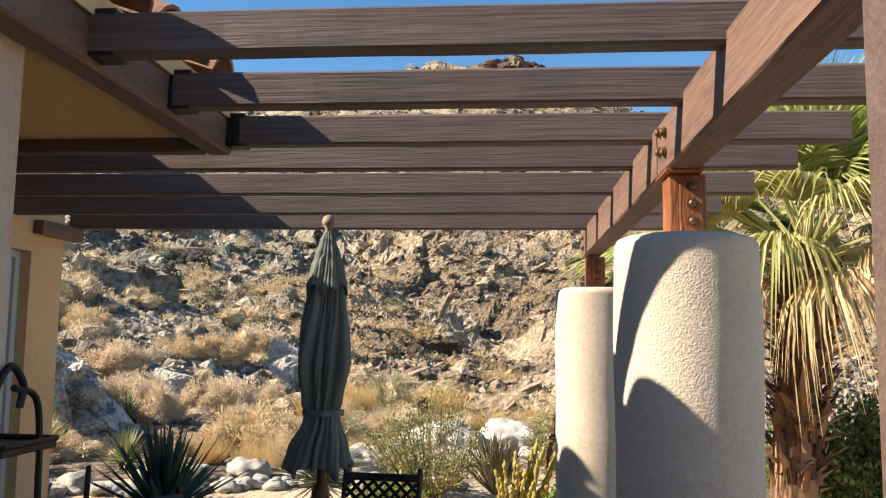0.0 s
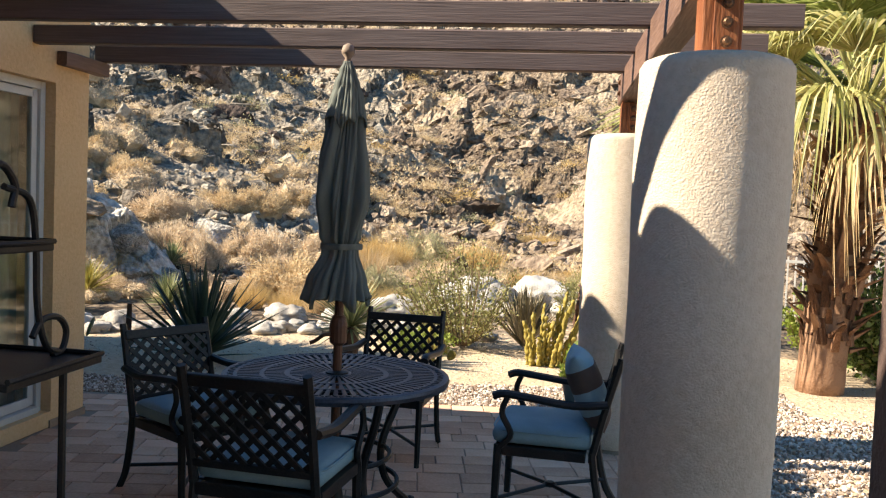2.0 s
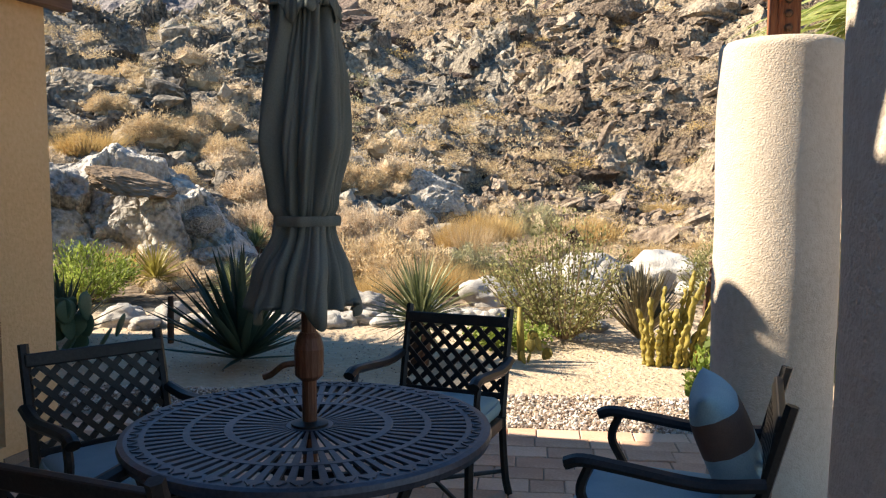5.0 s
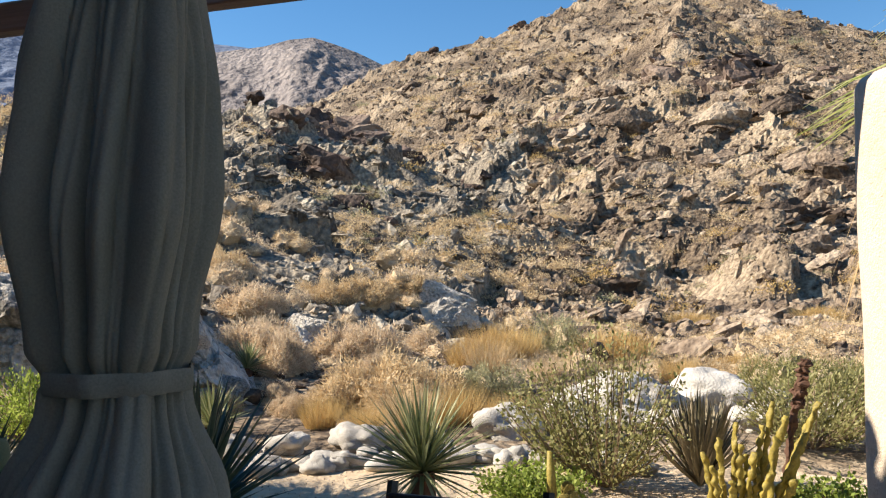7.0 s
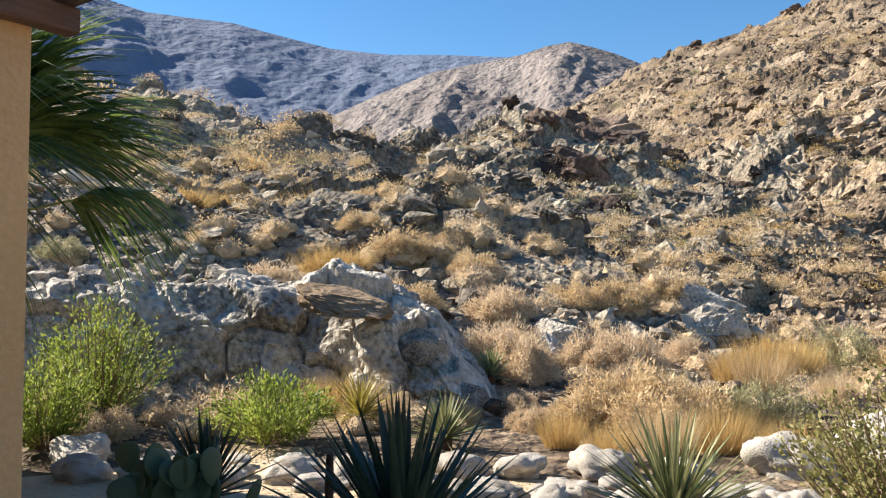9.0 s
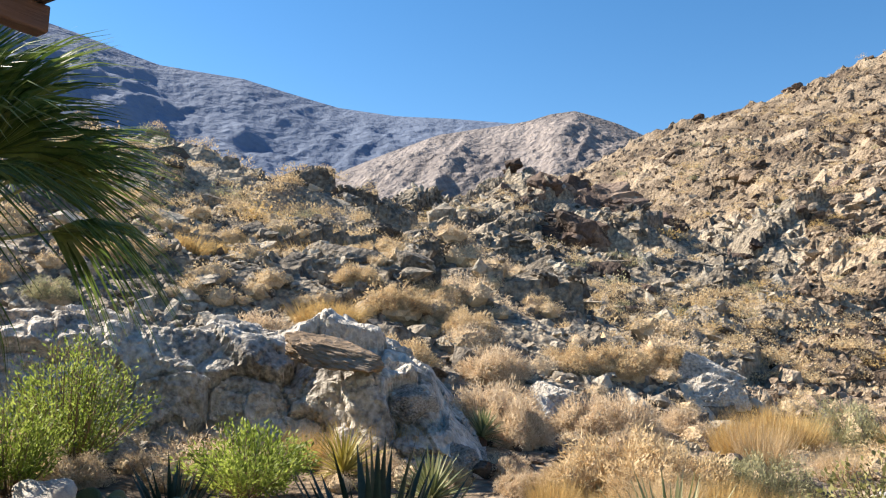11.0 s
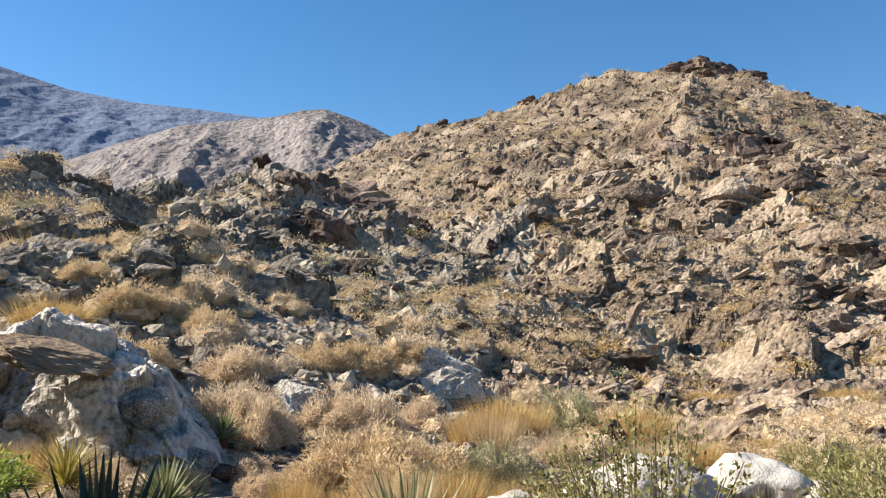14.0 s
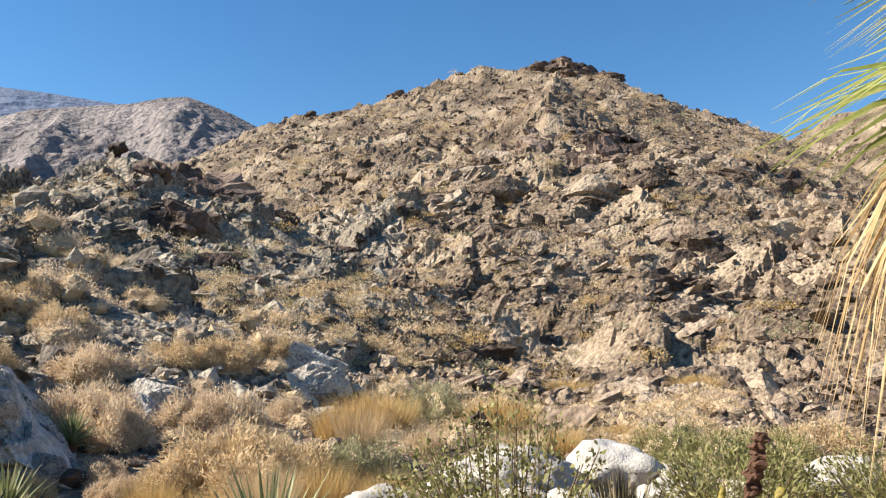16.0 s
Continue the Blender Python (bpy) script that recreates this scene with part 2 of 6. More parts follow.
def add_box(bm, size, at=(0, 0, 0), bevel=0.0, rot=(0, 0, 0)):
    r = bmesh.ops.create_cube(bm, size=1)
    bmesh.ops.scale(bm, vec=size, verts=r["verts"])
    if bevel:
        edges = list({e for v in r["verts"] for e in v.link_edges})
        r = bmesh.ops.bevel(bm, geom=edges, offset=bevel, segments=2, affect="EDGES", profile=0.5)
        vs = r["verts"]
        vs = list({v for f in r["faces"] for v in f.verts} | set(vs))
    else:
        vs = r["verts"]
    bmesh.ops.transform(bm, matrix=pose(*at, *rot), verts=vs)
    return bm


def box(size, at=(0, 0, 0), bevel=0.0, rot=(0, 0, 0)):
    return add_box(bmesh.new(), size, at, bevel, rot)


def lathe(profile, segs=32, at=(0, 0, 0), bm=None, wobble=None, cap=True):
    """A turned form: profile of (radius, height) from bottom to top."""
    bm = bm or bmesh.new()
    rings = []
    for i, (r, z) in enumerate(profile):
        ring = []
        for k in range(segs):
            a = 2 * math.pi * k / segs
            rr = r * (wobble(a, z) if wobble else 1)
            ring.append(bm.verts.new((at[0] + rr * math.cos(a), at[1] + rr * math.sin(a), at[2] + z)))
        rings.append(ring)
    for a, b in zip(rings, rings[1:]):
        for k in range(segs):
            bm.faces.new((a[k], a[(k + 1) % segs], b[(k + 1) % segs], b[k]))
    if cap:
        bm.faces.new(rings[0][::-1])
        bm.faces.new(rings[-1])
    return bm


def tube(points, radius, segs=8, bm=None, flat=1.0):
    """A bar swept along points; radius may be a list; flat squeezes it sideways."""
    bm = bm or bmesh.new()
    pts = [Vector(p) for p in points]
    rad = radius if isinstance(radius, (list, tuple)) else [radius] * len(pts)
    rings = []
    side = None
    for i, p in enumerate(pts):
        d = (pts[min(i + 1, len(pts) - 1)] - pts[max(i - 1, 0)]).normalized()
        if side is None:
            side = d.orthogonal().normalized()
            if abs(d.z) < 0.9:
                side = d.cross(Vector((0, 0, 1))).normalized()
        side = (side - d * side.dot(d)).normalized()
        up = d.cross(side)
        rings.append([bm.verts.new(p + rad[i] * (math.cos(2 * math.pi * k / segs) * side * flat + math.sin(2 * math.pi * k / segs) * up)) for k in range(segs)])
    for a, b in zip(rings, rings[1:]):
        for k in range(segs):
            bm.faces.new((a[k], a[(k + 1) % segs], b[(k + 1) % segs], b[k]))
    bm.faces.new(rings[0][::-1])
    bm.faces.new(rings[-1])
    return bm


def smooth_path(points, steps=6):
    """A curve through points (Catmull-Rom)."""
    p = [Vector(q) for q in points]
    p = [2 * p[0] - p[1]] + p + [2 * p[-1] - p[-2]]
    out = []
    for i in range(1, len(p) - 2):
        for k in range(steps):
            t = k / steps
            out.append(0.5 * ((2 * p[i]) + (p[i + 1] - p[i - 1]) * t + (2 * p[i - 1] - 5 * p[i] + 4 * p[i + 1] - p[i + 2]) * t * t + (3 * p[i] - p[i - 1] - 3 * p[i + 1] + p[i + 2]) * t ** 3))
    out.append(p[-2])
    return out


# ---- the land: ridges by bearing, elevation and distance from the terrace ----
VIEW = Vector((-0.22, 3.67, 1.36))


def far_point(az, el, d):
    a = radians(az)
    return (VIEW.x + d * math.sin(a), VIEW.y + d * math.cos(a), VIEW.z + d * math.tan(radians(el)))


def ridge_height(X, Y, crest, fall, fall_right=None):
    """Height of a ridge whose crest runs through the points and falls away on both sides, each with its own slope."""
    best = np.full(X.shape, -1e9)
    for a, b in zip(crest, crest[1:]):
        ax, ay, az = a
        dx, dy, dz = b[0] - ax, b[1] - ay, b[2] - az
        t = np.clip(((X - ax) * dx + (Y - ay) * dy) / (dx * dx + dy * dy), 0, 1)
        d = np.hypot(X - ax - t * dx, Y - ay - t * dy)
        slope = fall if fall_right is None else np.where((X - ax) * dy - (Y - ay) * dx > 0, fall_right, fall)
        best = np.maximum(best, az + t * dz - slope * d)
    return best


def value_noise(X, Y, seed, size):
    """Smooth noise between -1 and 1."""
    rng = np.random.RandomState(seed)
    g = rng.rand(256, 256) * 2 - 1
    x, y = X / size, Y / size
    i, j = np.floor(x).astype(int), np.floor(y).astype(int)
    u, v = x - i, y - j
    u, v = u * u * (3 - 2 * u), v * v * (3 - 2 * v)
    i0, i1, j0, j1 = i % 256, (i + 1) % 256, j % 256, (j + 1) % 256
    return (g[i0, j0] * (1 - u) + g[i1, j0] * u) * (1 - v) + (g[i0, j1] * (1 - u) + g[i1, j1] * u) * v


def plates(X, Y, size, seed, stretch, dip):
    """Broken bedrock: uneven cells, each a tilted flat that rises to the right and ends in a step."""
    g = np.random.RandomState(seed).rand(128, 128, 5)
    c, d = math.cos(0.5), math.sin(0.5)
    U, W = (X * c + Y * d) / (size * stretch), (Y * c - X * d) / size
    iu, iw = np.floor(U).astype(int), np.floor(W).astype(int)
    near, out = np.full(X.shape, 9.0), np.zeros(X.shape)
    for a in (-1, 0, 1):
        for b in (-1, 0, 1):
            q = g[(iu + a) % 128, (iw + b) % 128]
            du, dw = U - iu - a - q[..., 0], W - iw - b - q[..., 1]
            dist = du * du + dw * dw
            h = 0.55 * q[..., 2] + (dip + 0.5 * (q[..., 3] - 0.5)) * du * stretch + 0.5 * (q[..., 4] - 0.5) * dw
            out = np.where(dist < near, h, out)
            near = np.minimum(near, dist)
    return size * (out - 0.27)


RIDGES = [
    # the big stony hill, the shoulder behind it
    ([far_point(*p) for p in ((-30, 10.8, 175), (-25.4, 13.1, 165), (-21.4, 14.8, 158), (-16.4, 16.4, 152), (-10.8, 17.9, 148), (-7, 18.9, 146), (-0.9, 19.3, 145), (3.5, 17.6, 143), (7.1, 15.1, 140), (10.6, 12.9, 138), (14.7, 12.2, 136))], 0.56),
    ([far_point(*p) for p in ((13, 12.0, 165), (16.8, 14.7, 165), (19.6, 15.4, 165), (30, 18, 160), (55, 18, 160))], 0.55),
    # its spurs towards the garden
    ([far_point(*p) for p in ((-0.9, 19.2, 145), (-2.0, 15.0, 84), (-5.0, 9.0, 60), (-7.0, 3.0, 42), (-7.0, -1.5, 28))], 0.48),
    ([far_point(*p) for p in ((-2.0, 15.2, 84), (2.6, 14.4, 80), (9.9, 11.8, 78), (14.5, 9.0, 74))], 0.5),
    ([far_point(*p) for p in ((2.6, 14.4, 80), (4.0, 7.0, 52), (5.0, 0.5, 32), (5.5, -3.5, 20))], 0.36),
    ([far_point(*p) for p in ((14.5, 9.8, 74), (18, 6.0, 46), (20, 1.0, 30), (20, -3.5, 18))], 0.36),
    # the dark ridge, and its steep-sided spur that falls to the gully
    ([far_point(*p) for p in ((-100, 11, 38), (-75, 11.2, 42), (-63.6, 10.8, 44), (-59.3, 12.7, 45), (-54.5, 12.4, 46), (-49, 11.4, 48), (-46.3, 9.2, 49), (-39.3, 7.6, 52), (-34.5, 6.8, 56))], 0.33),
    ([far_point(*p) for p in ((-34.5, 8.6, 62), (-32.0, 10.3, 60), (-29.6, 11.0, 58), (-30.4, 9.0, 48), (-31.5, 6.6, 40))], 1.7, 0.34),
    ([far_point(*p) for p in ((-26.6, 9.6, 54), (-27.2, 7.6, 45), (-28.0, 5.6, 38))], 1.7, 0.36),
    ([far_point(*p) for p in ((-24.0, 7.2, 44), (-24.6, 5.2, 36), (-25.4, 3.4, 30))], 1.7, 0.36),
    ([far_point(*p) for p in ((-21.4, 4.4, 35), (-21.9, 2.6, 29), (-22.6, 0.8, 24))], 1.6, 0.36),
    ([far_point(*p) for p in ((-18.6, 1.8, 27), (-19.2, 0.2, 21), (-20.0, -2.0, 17))], 1.6, 0.36),
    ([far_point(*p) for p in ((-34, 9.6, 70), (-28.7, 10.6, 69), (-26.7, 11.8, 68), (-24.4, 11.6, 67), (-22.4, 11.0, 65), (-20.4, 9.6, 62), (-17.7, 8.5, 59), (-15.8, 6.6, 55), (-13.8, 3.6, 49), (-12.8, 0.5, 44))], 1.0, 0.75),
    # the shelf over the granite outcrop
    ([far_point(*p) for p in ((-95, 2.0, 14), (-66, 1.5, 16), (-52, 2.2, 16.5), (-44, 2.2, 16.5), (-38, 0.5, 16))], 0.42),
]
FAR = [
    ("backdrop_pale_mountain", 700, (-64, -5), [(-64, 4), (-48, 9.8), (-42.9, 12.1), (-39.2, 13.8), (-35.6, 15.2), (-32.0, 15.8), (-29.6, 16.2), (-27.9, 16.7), (-26.3, 16.9), (-24.9, 16.5), (-23.3, 16.0), (-21.5, 15.2), (-12, 9)]),
    ("backdrop_blue_mountain", 2300, (-84, -8), [(-84, 20.5), (-68, 20.5), (-59.8, 19.1), (-54.8, 18.0), (-49.3, 17.8), (-42.7, 16.5), (-38.8, 16.2), (-34.8, 16.2), (-30.9, 16.0), (-25, 15), (-8, 8)]),
]


def gully_az(r):
    """Bearing of the gully that parts the dark ridge from the big hill."""
    return np.interp(r, [14, 22, 30, 42, 55, 75, 110], [-12, -15.5, -14, -12.6, -11.5, -16, -30])


def land_height(X, Y):
    h = np.zeros(X.shape)
    parts = [ridge_height(X, Y, *r) for r in RIDGES]
    top = parts[0]
    for p in parts[1:]:
        top = np.maximum(top, p)
    R = np.hypot(X - VIEW.x, Y - VIEW.y)
    rough = np.clip((R - 10) / 25, 0, 1)
    top = top + rough * (0.9 * value_noise(X, Y, 1, 14) + 0.8 * value_noise(X, Y, 2, 6.5) + 0.45 * value_noise(X, Y, 3, 2.6) + 0.25 * value_noise(X, Y, 4, 1.2))
    # tilted strata break the slopes into ledges
    warp = 1.6 * value_noise(X, Y, 5, 18) + 0.7 * value_noise(X, Y, 6, 5)
    for size, amount, seed in ((3.8, 0.8, 7), (1.7, 0.35, 9)):
        t = (top + 0.35 * X + 0.12 * Y) / size + warp * 1.1
        top = top + rough * amount * (np.where(t - np.floor(t) < 0.76, ((t - np.floor(t)) / 0.76) ** 1.6, (1 - t + np.floor(t)) / 0.24) - 0.3) * np.clip(0.6 + value_noise(X, Y, seed, 11), 0, 1)
    bare = np.clip(0.75 + 0.9 * value_noise(X, Y, 12, 13), 0.15, 1)
    sides = np.clip((R - 13) / 10, 0, 1) * np.clip((150 - R) / 60, 0.35, 1)
    top = top + sides * bare * (0.38 * plates(X, Y, 3.6, 71, 1.8, 0.45) + 0.42 * plates(X, Y, 1.25, 72, 1.7, 0.42)) + sides * 0.36 * plates(X, Y, 0.5, 73, 1.6, 0.3)
    k = 0.5
    h = np.where(top > 8 * k, top, k * np.log1p(np.exp(np.minimum(top, 8 * k) / k)))
    h = (h - 0.25 * np.exp(-((R - 15) / 5) ** 2)) * np.clip((R - 6.5) / 4, 0, 1)
    h = np.where(Y < 7.5, h * np.clip((np.abs(X) - 5) / 6, 0, 1), h)
    return h


def land_z(x, y):
    return float(land_height(np.array([x]), np.array([y]))[0])


def build_land():
    az = np.concatenate([np.arange(-180, -78, 4.0), np.arange(-78, 48, 0.175), np.arange(48, 180, 4.0)])
    r = np.concatenate([[0.01], np.linspace(1, 8, 15), 8 * np.exp(np.linspace(0.02, math.log(250 / 8), 560)), [300, 500, 1000, 2000, 4500]])
    A, R = np.meshgrid(np.radians(az), r, indexing="ij")
    X, Y = VIEW.x + R * np.sin(A), VIEW.y + R * np.cos(A)
    Z = land_height(X, Y)
    Z = np.where(R > 290, np.minimum(Z, 0), Z) - 0.02
    na, nr = A.shape
    co = np.stack([X, Y, Z], -1).reshape(-1, 3)
    i, j = np.meshgrid(np.arange(na), np.arange(nr - 1), indexing="ij")
    i2 = (i + 1) % na
    quads = np.stack([i * nr + j, i * nr + j + 1, i2 * nr + j + 1, i2 * nr + j], -1).reshape(-1, 4)
    ob = raw_mesh("ground", co, quads, ROCKY, False)
    ob.data.materials.append(SAND)
    ob.data.materials.append(RIDGE_SOIL)
    near = (R[i, j] < 5.6).reshape(-1) | ((Y[i, j] < 9.0) & (X[i, j] > -6.5) & (R[i, j] < 14)).reshape(-1)
    ridge = ((np.degrees(A[i, j]) < gully_az(R[i, j])) & (R[i, j] > 13) & (R[i, j] < 110)).reshape(-1)
    ob.data.polygons.foreach_set("material_index", np.where(near, 1, np.where(ridge, 2, 0)).astype(np.int32))
    return ob


def raw_mesh(name, co, quads, mat, smooth=False):
    me = bpy.data.meshes.new(name)
    co, quads = np.asarray(co, np.float32), np.asarray(quads, np.int32)
    me.vertices.add(len(co))
    me.vertices.foreach_set("co", co.ravel())
    k = quads.shape[1]
    me.loops.add(quads.size)
    me.loops.foreach_set("vertex_index", quads.ravel())
    me.polygons.add(len(quads))
    me.polygons.foreach_set("loop_start", np.arange(0, quads.size, k, dtype=np.int32))
    me.update(calc_edges=True)
    me.validate()
    me.materials.append(mat)
    if smooth:
        me.shade_smooth()
    else:
        me.shade_flat()
    return new(name, me)


ground = tagged(build_land(), "desert land, sand by the terrace rising into stony hills", "ground", kind="structure")


def build_backdrop(name, dist, span, crest, mat):
    az = np.arange(span[0], span[1], 0.15)
    el = np.interp(az, [c[0] for c in crest], [c[1] for c in crest])
    rows = 110
    co = np.zeros((len(az), rows, 3))
    for j in range(rows):
        f = j / (rows - 1)
        d = dist * (0.55 + 0.45 * f)
        a = np.radians(az)
        X, Y = d * np.sin(a), d * np.cos(a)
        H = dist * np.tan(np.radians(el))
        n = sum(value_noise(X, Y, 40 + k, dist * s) * s for k, s in enumerate((0.09, 0.045, 0.02, 0.008)))
        low = min(1, (1 - f) * 4 + 0.03)
        ribs = 1 - np.abs(value_noise(X + 0.4 * Y, Y * 0.45, 60, dist * 0.06))
        fine = 1 - np.abs(value_noise(X + 0.3 * Y, Y * 0.5, 61, dist * 0.022))
        tiny = value_noise(X, Y, 62, dist * 0.007)
        Z = H * f ** 0.8 + dist * 0.07 * n * low + dist * (0.012 * (ribs - 0.7) + 0.009 * (fine - 0.6) + 0.003 * tiny) * (0.4 if dist > 1000 else 1) * min(1, (1 - f) * 5 + 0.05) * min(1, f * 4)
        co[:, j] = np.stack([VIEW.x + X, VIEW.y + Y, Z], -1)
    na = len(az)
    i, j = np.meshgrid(np.arange(na - 1), np.arange(rows - 1), indexing="ij")
    q = np.stack([i * rows + j, (i + 1) * rows + j, (i + 1) * rows + j + 1, i * rows + j + 1], -1).reshape(-1, 4)
    return raw_mesh(name, co.reshape(-1, 3), q, mat, True)


PALE = material("pale_mountain_scree", [(0.11, 0.095, 0.095), (0.205, 0.178, 0.172), (0.31, 0.268, 0.25)], 0.95, 0.02, 0.25, 1.0, 0.2, depth=6, spread=0.26)
# far range: the blue of the air haze is painted into the rock colour
HAZE_BLUE = material("mountain_rock_blue_haze", [(0.092, 0.124, 0.196), (0.122, 0.160, 0.240), (0.150, 0.19, 0.275)], 0.95, 0.006, 0.06, 0.8, 0.05, depth=10, spread=0.4)
for (name, dist, span, crest), mat, lab in zip(FAR, (PALE, HAZE_BLUE), ("pale granite mountain in the distance", "far mountain range with blue haze put into its colour")):
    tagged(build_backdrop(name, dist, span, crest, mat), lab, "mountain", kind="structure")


# ---- loose rock and brush on the hills ----
RNG = np.random.RandomState(7)


def hull_rock(seed, n=14, flat=0.5, boxy=0.75):
    """An angular broken rock: the hull of a few random points. Returns vertices and triangles."""
    r = np.random.RandomState(seed)
    bm = bmesh.new()
    p = r.uniform(-1, 1, (n, 3))
    p = p / np.maximum(np.linalg.norm(p, axis=1, keepdims=True), 0.3) * (boxy + (1 - boxy) * r.rand(n, 1))
    for q in p:
        bm.verts.new((q[0], q[1] * 0.75, q[2] * flat))
    out = bmesh.ops.convex_hull(bm, input=bm.verts)
    bmesh.ops.delete(bm, geom=[v for v in out["geom_interior"] if isinstance(v, bmesh.types.BMVert)], context="VERTS")
    bmesh.ops.triangulate(bm, faces=bm.faces)
    bm.verts.index_update()
    co = np.array([v.co[:] for v in bm.verts])
    tri = np.array([[v.index for v in f.verts] for f in bm.faces])
    bm.free()
    return co, tri


def brush(seed, blades, width, spread=1.0, droop=0.0, high=0.75, core=0.6, rings=1):
    """A rounded, lumpy bush of unit radius: a dense heart of twigs and many fine stems standing out of it."""
    r = np.random.RandomState(seed)

    def lump(d):
        a = np.arctan2(d[:, 1], d[:, 0])
        return 0.86 + 0.16 * np.sin(3 * a + seed) * (0.4 + d[:, 2]) + 0.10 * np.sin(7 * d[:, 0] + 5 * d[:, 1] + 3 * d[:, 2] + seed) + 0.06 * np.sin(11 * d[:, 1] - 9 * d[:, 0] + seed)
    bm = bmesh.new()
    bmesh.ops.create_icosphere(bm, subdivisions=max(1, rings), radius=1 if rings else 0.02)
    bm.verts.index_update()
    heart = np.array([v.co[:] for v in bm.verts])
    heart_tri = np.array([[v.index for v in f.verts] for f in bm.faces])
    bm.free()
    heart = heart * (lump(heart) * 0.72 + r.normal(0, 0.05, len(heart)))[:, None] * (spread, spread, high)
    d = r.normal(size=(blades, 3))
    d[:, 2] = np.abs(d[:, 2]) * 0.9 + 0.05
    d /= np.linalg.norm(d, axis=1, keepdims=True)
    s = core + (0.97 - core) * r.rand(blades)
    base = d * (s * lump(d))[:, None] * (spread, spread, high)
    way = d * 0.7 + r.normal(size=(blades, 3)) * 0.5 + (0, 0, 0.12 - droop)
    way /= np.linalg.norm(way, axis=1, keepdims=True)
    length = 0.045 + 0.085 * r.rand(blades)
    side = np.cross(way, r.normal(size=(blades, 3)))
    side /= np.linalg.norm(side, axis=1, keepdims=True)
    w = width * (0.6 + 0.8 * r.rand(blades))
    co = np.stack([base - side * w[:, None], base + side * w[:, None], base + way * length[:, None]], 1).reshape(-1, 3)
    return np.concatenate([heart, co]), np.concatenate([heart_tri, np.arange(blades * 3).reshape(-1, 3) + len(heart)]), len(heart_tri)


def grass(seed, blades, width):
    """A tuft of upright stems of unit height."""
    r = np.random.RandomState(seed)
    a, q = r.rand(blades) * 2 * np.pi, np.sqrt(r.rand(blades)) * 0.45
    base = np.stack([np.cos(a) * q, np.sin(a) * q, np.zeros(blades) - 0.03], 1)
    tip = base * 1.9 + np.stack([r.normal(0, 0.13, blades), r.normal(0, 0.13, blades), 0.55 + 0.5 * r.rand(blades)], 1)
    b = r.rand(blades) * 2 * np.pi
    side = np.stack([np.cos(b), np.sin(b), 0 * b], 1) * width
    return np.stack([base - side, base + side, tip], 1).reshape(-1, 3), np.arange(blades * 3).reshape(-1, 3)


def turn_matrices(rz, rx, ry):
    cz, sz, cx, sx, cy, sy = np.cos(rz), np.sin(rz), np.cos(rx), np.sin(rx), np.cos(ry), np.sin(ry)
    o, z = np.ones_like(rz), np.zeros_like(rz)
    A = np.stack([cz, -sz, z, sz, cz, z, z, z, o], -1).reshape(-1, 3, 3)
    B = np.stack([o, z, z, z, cx, -sx, z, sx, cx], -1).reshape(-1, 3, 3)
    C = np.stack([cy, z, sy, z, o, z, -sy, z, cy], -1).reshape(-1, 3, 3)
    return C @ B @ A


def wooden_heart(ob, woody):
    """Gives the inner twigs of a bush their own brown."""
    if woody.any():
        ob.data.materials.append(BUSH_WOOD)
        ob.data.polygons.foreach_set("material_index", woody.astype(np.int32))


def scatter(name, kinds, place, rot, size, mat, label, category):
    """Many copies of a few forms, joined into one object."""
    cos, tris, woody, at = [], [], [], 0
    which = np.arange(len(place)) % len(kinds)
    for k, (co, tri, *heart) in enumerate(kinds):
        m = which == k
        if not m.any():
            continue
        v = np.einsum("nij,vj->nvi", rot[m], co) * size[m][:, None, :] if size.ndim == 2 else np.einsum("nij,vj->nvi", rot[m], co) * size[m][:, None, None]
        v = v + place[m][:, None, :]
        n = len(v)
        t = tri[None] + (np.arange(n) * len(co))[:, None, None] + at
        cos.append(v.reshape(-1, 3))
        tris.append(t.reshape(-1, 3))
        woody.append(np.tile(np.arange(len(tri)) < (heart[0] if heart else 0), n))
        at += n * len(co)
    ob = raw_mesh(name, np.concatenate(cos), np.concatenate(tris), mat)
    wooden_heart(ob, np.concatenate(woody))
    return tagged(ob, label, category, kind="stuff")


def polar_sample(n, az0, az1, r0, r1, rng):
    az = np.radians(rng.uniform(az0, az1, n))
    r = np.exp(rng.uniform(math.log(r0), math.log(r1), n))
    X, Y = VIEW.x + r * np.sin(az), VIEW.y + r * np.cos(az)
    return X, Y, r, np.degrees(az)


ROCK_KINDS = [hull_rock(100 + k, 12 + k % 7, (0.34, 0.46, 0.60, 0.40)[k % 4]) for k in range(16)]
CHIP_KINDS = [hull_rock(160 + k, 8, (0.45, 0.6, 0.75)[k % 3], 0.9) for k in range(14)]
SLAB_KINDS = []
for k in range(18):
    co, tri = hull_rock(200 + k, 13, (0.34, 0.5, 0.42)[k % 3], 0.8)
    SLAB_KINDS.append((co * ((1.9, 0.9, 0.9), (1.5, 1.0, 1.1), (1.15, 1.0, 1.2))[k % 3], tri))


def strata_dip(az, r):
    """Lean of the rock layers: up to the right on the lower hill, down to the right on its shoulder and on the dark ridge."""
    low_hill = (az > gully_az(r)) & (r < 66) & (az < 9)
    return np.where(low_hill, -0.42, np.where(az > gully_az(r), 0.40, 0.45))


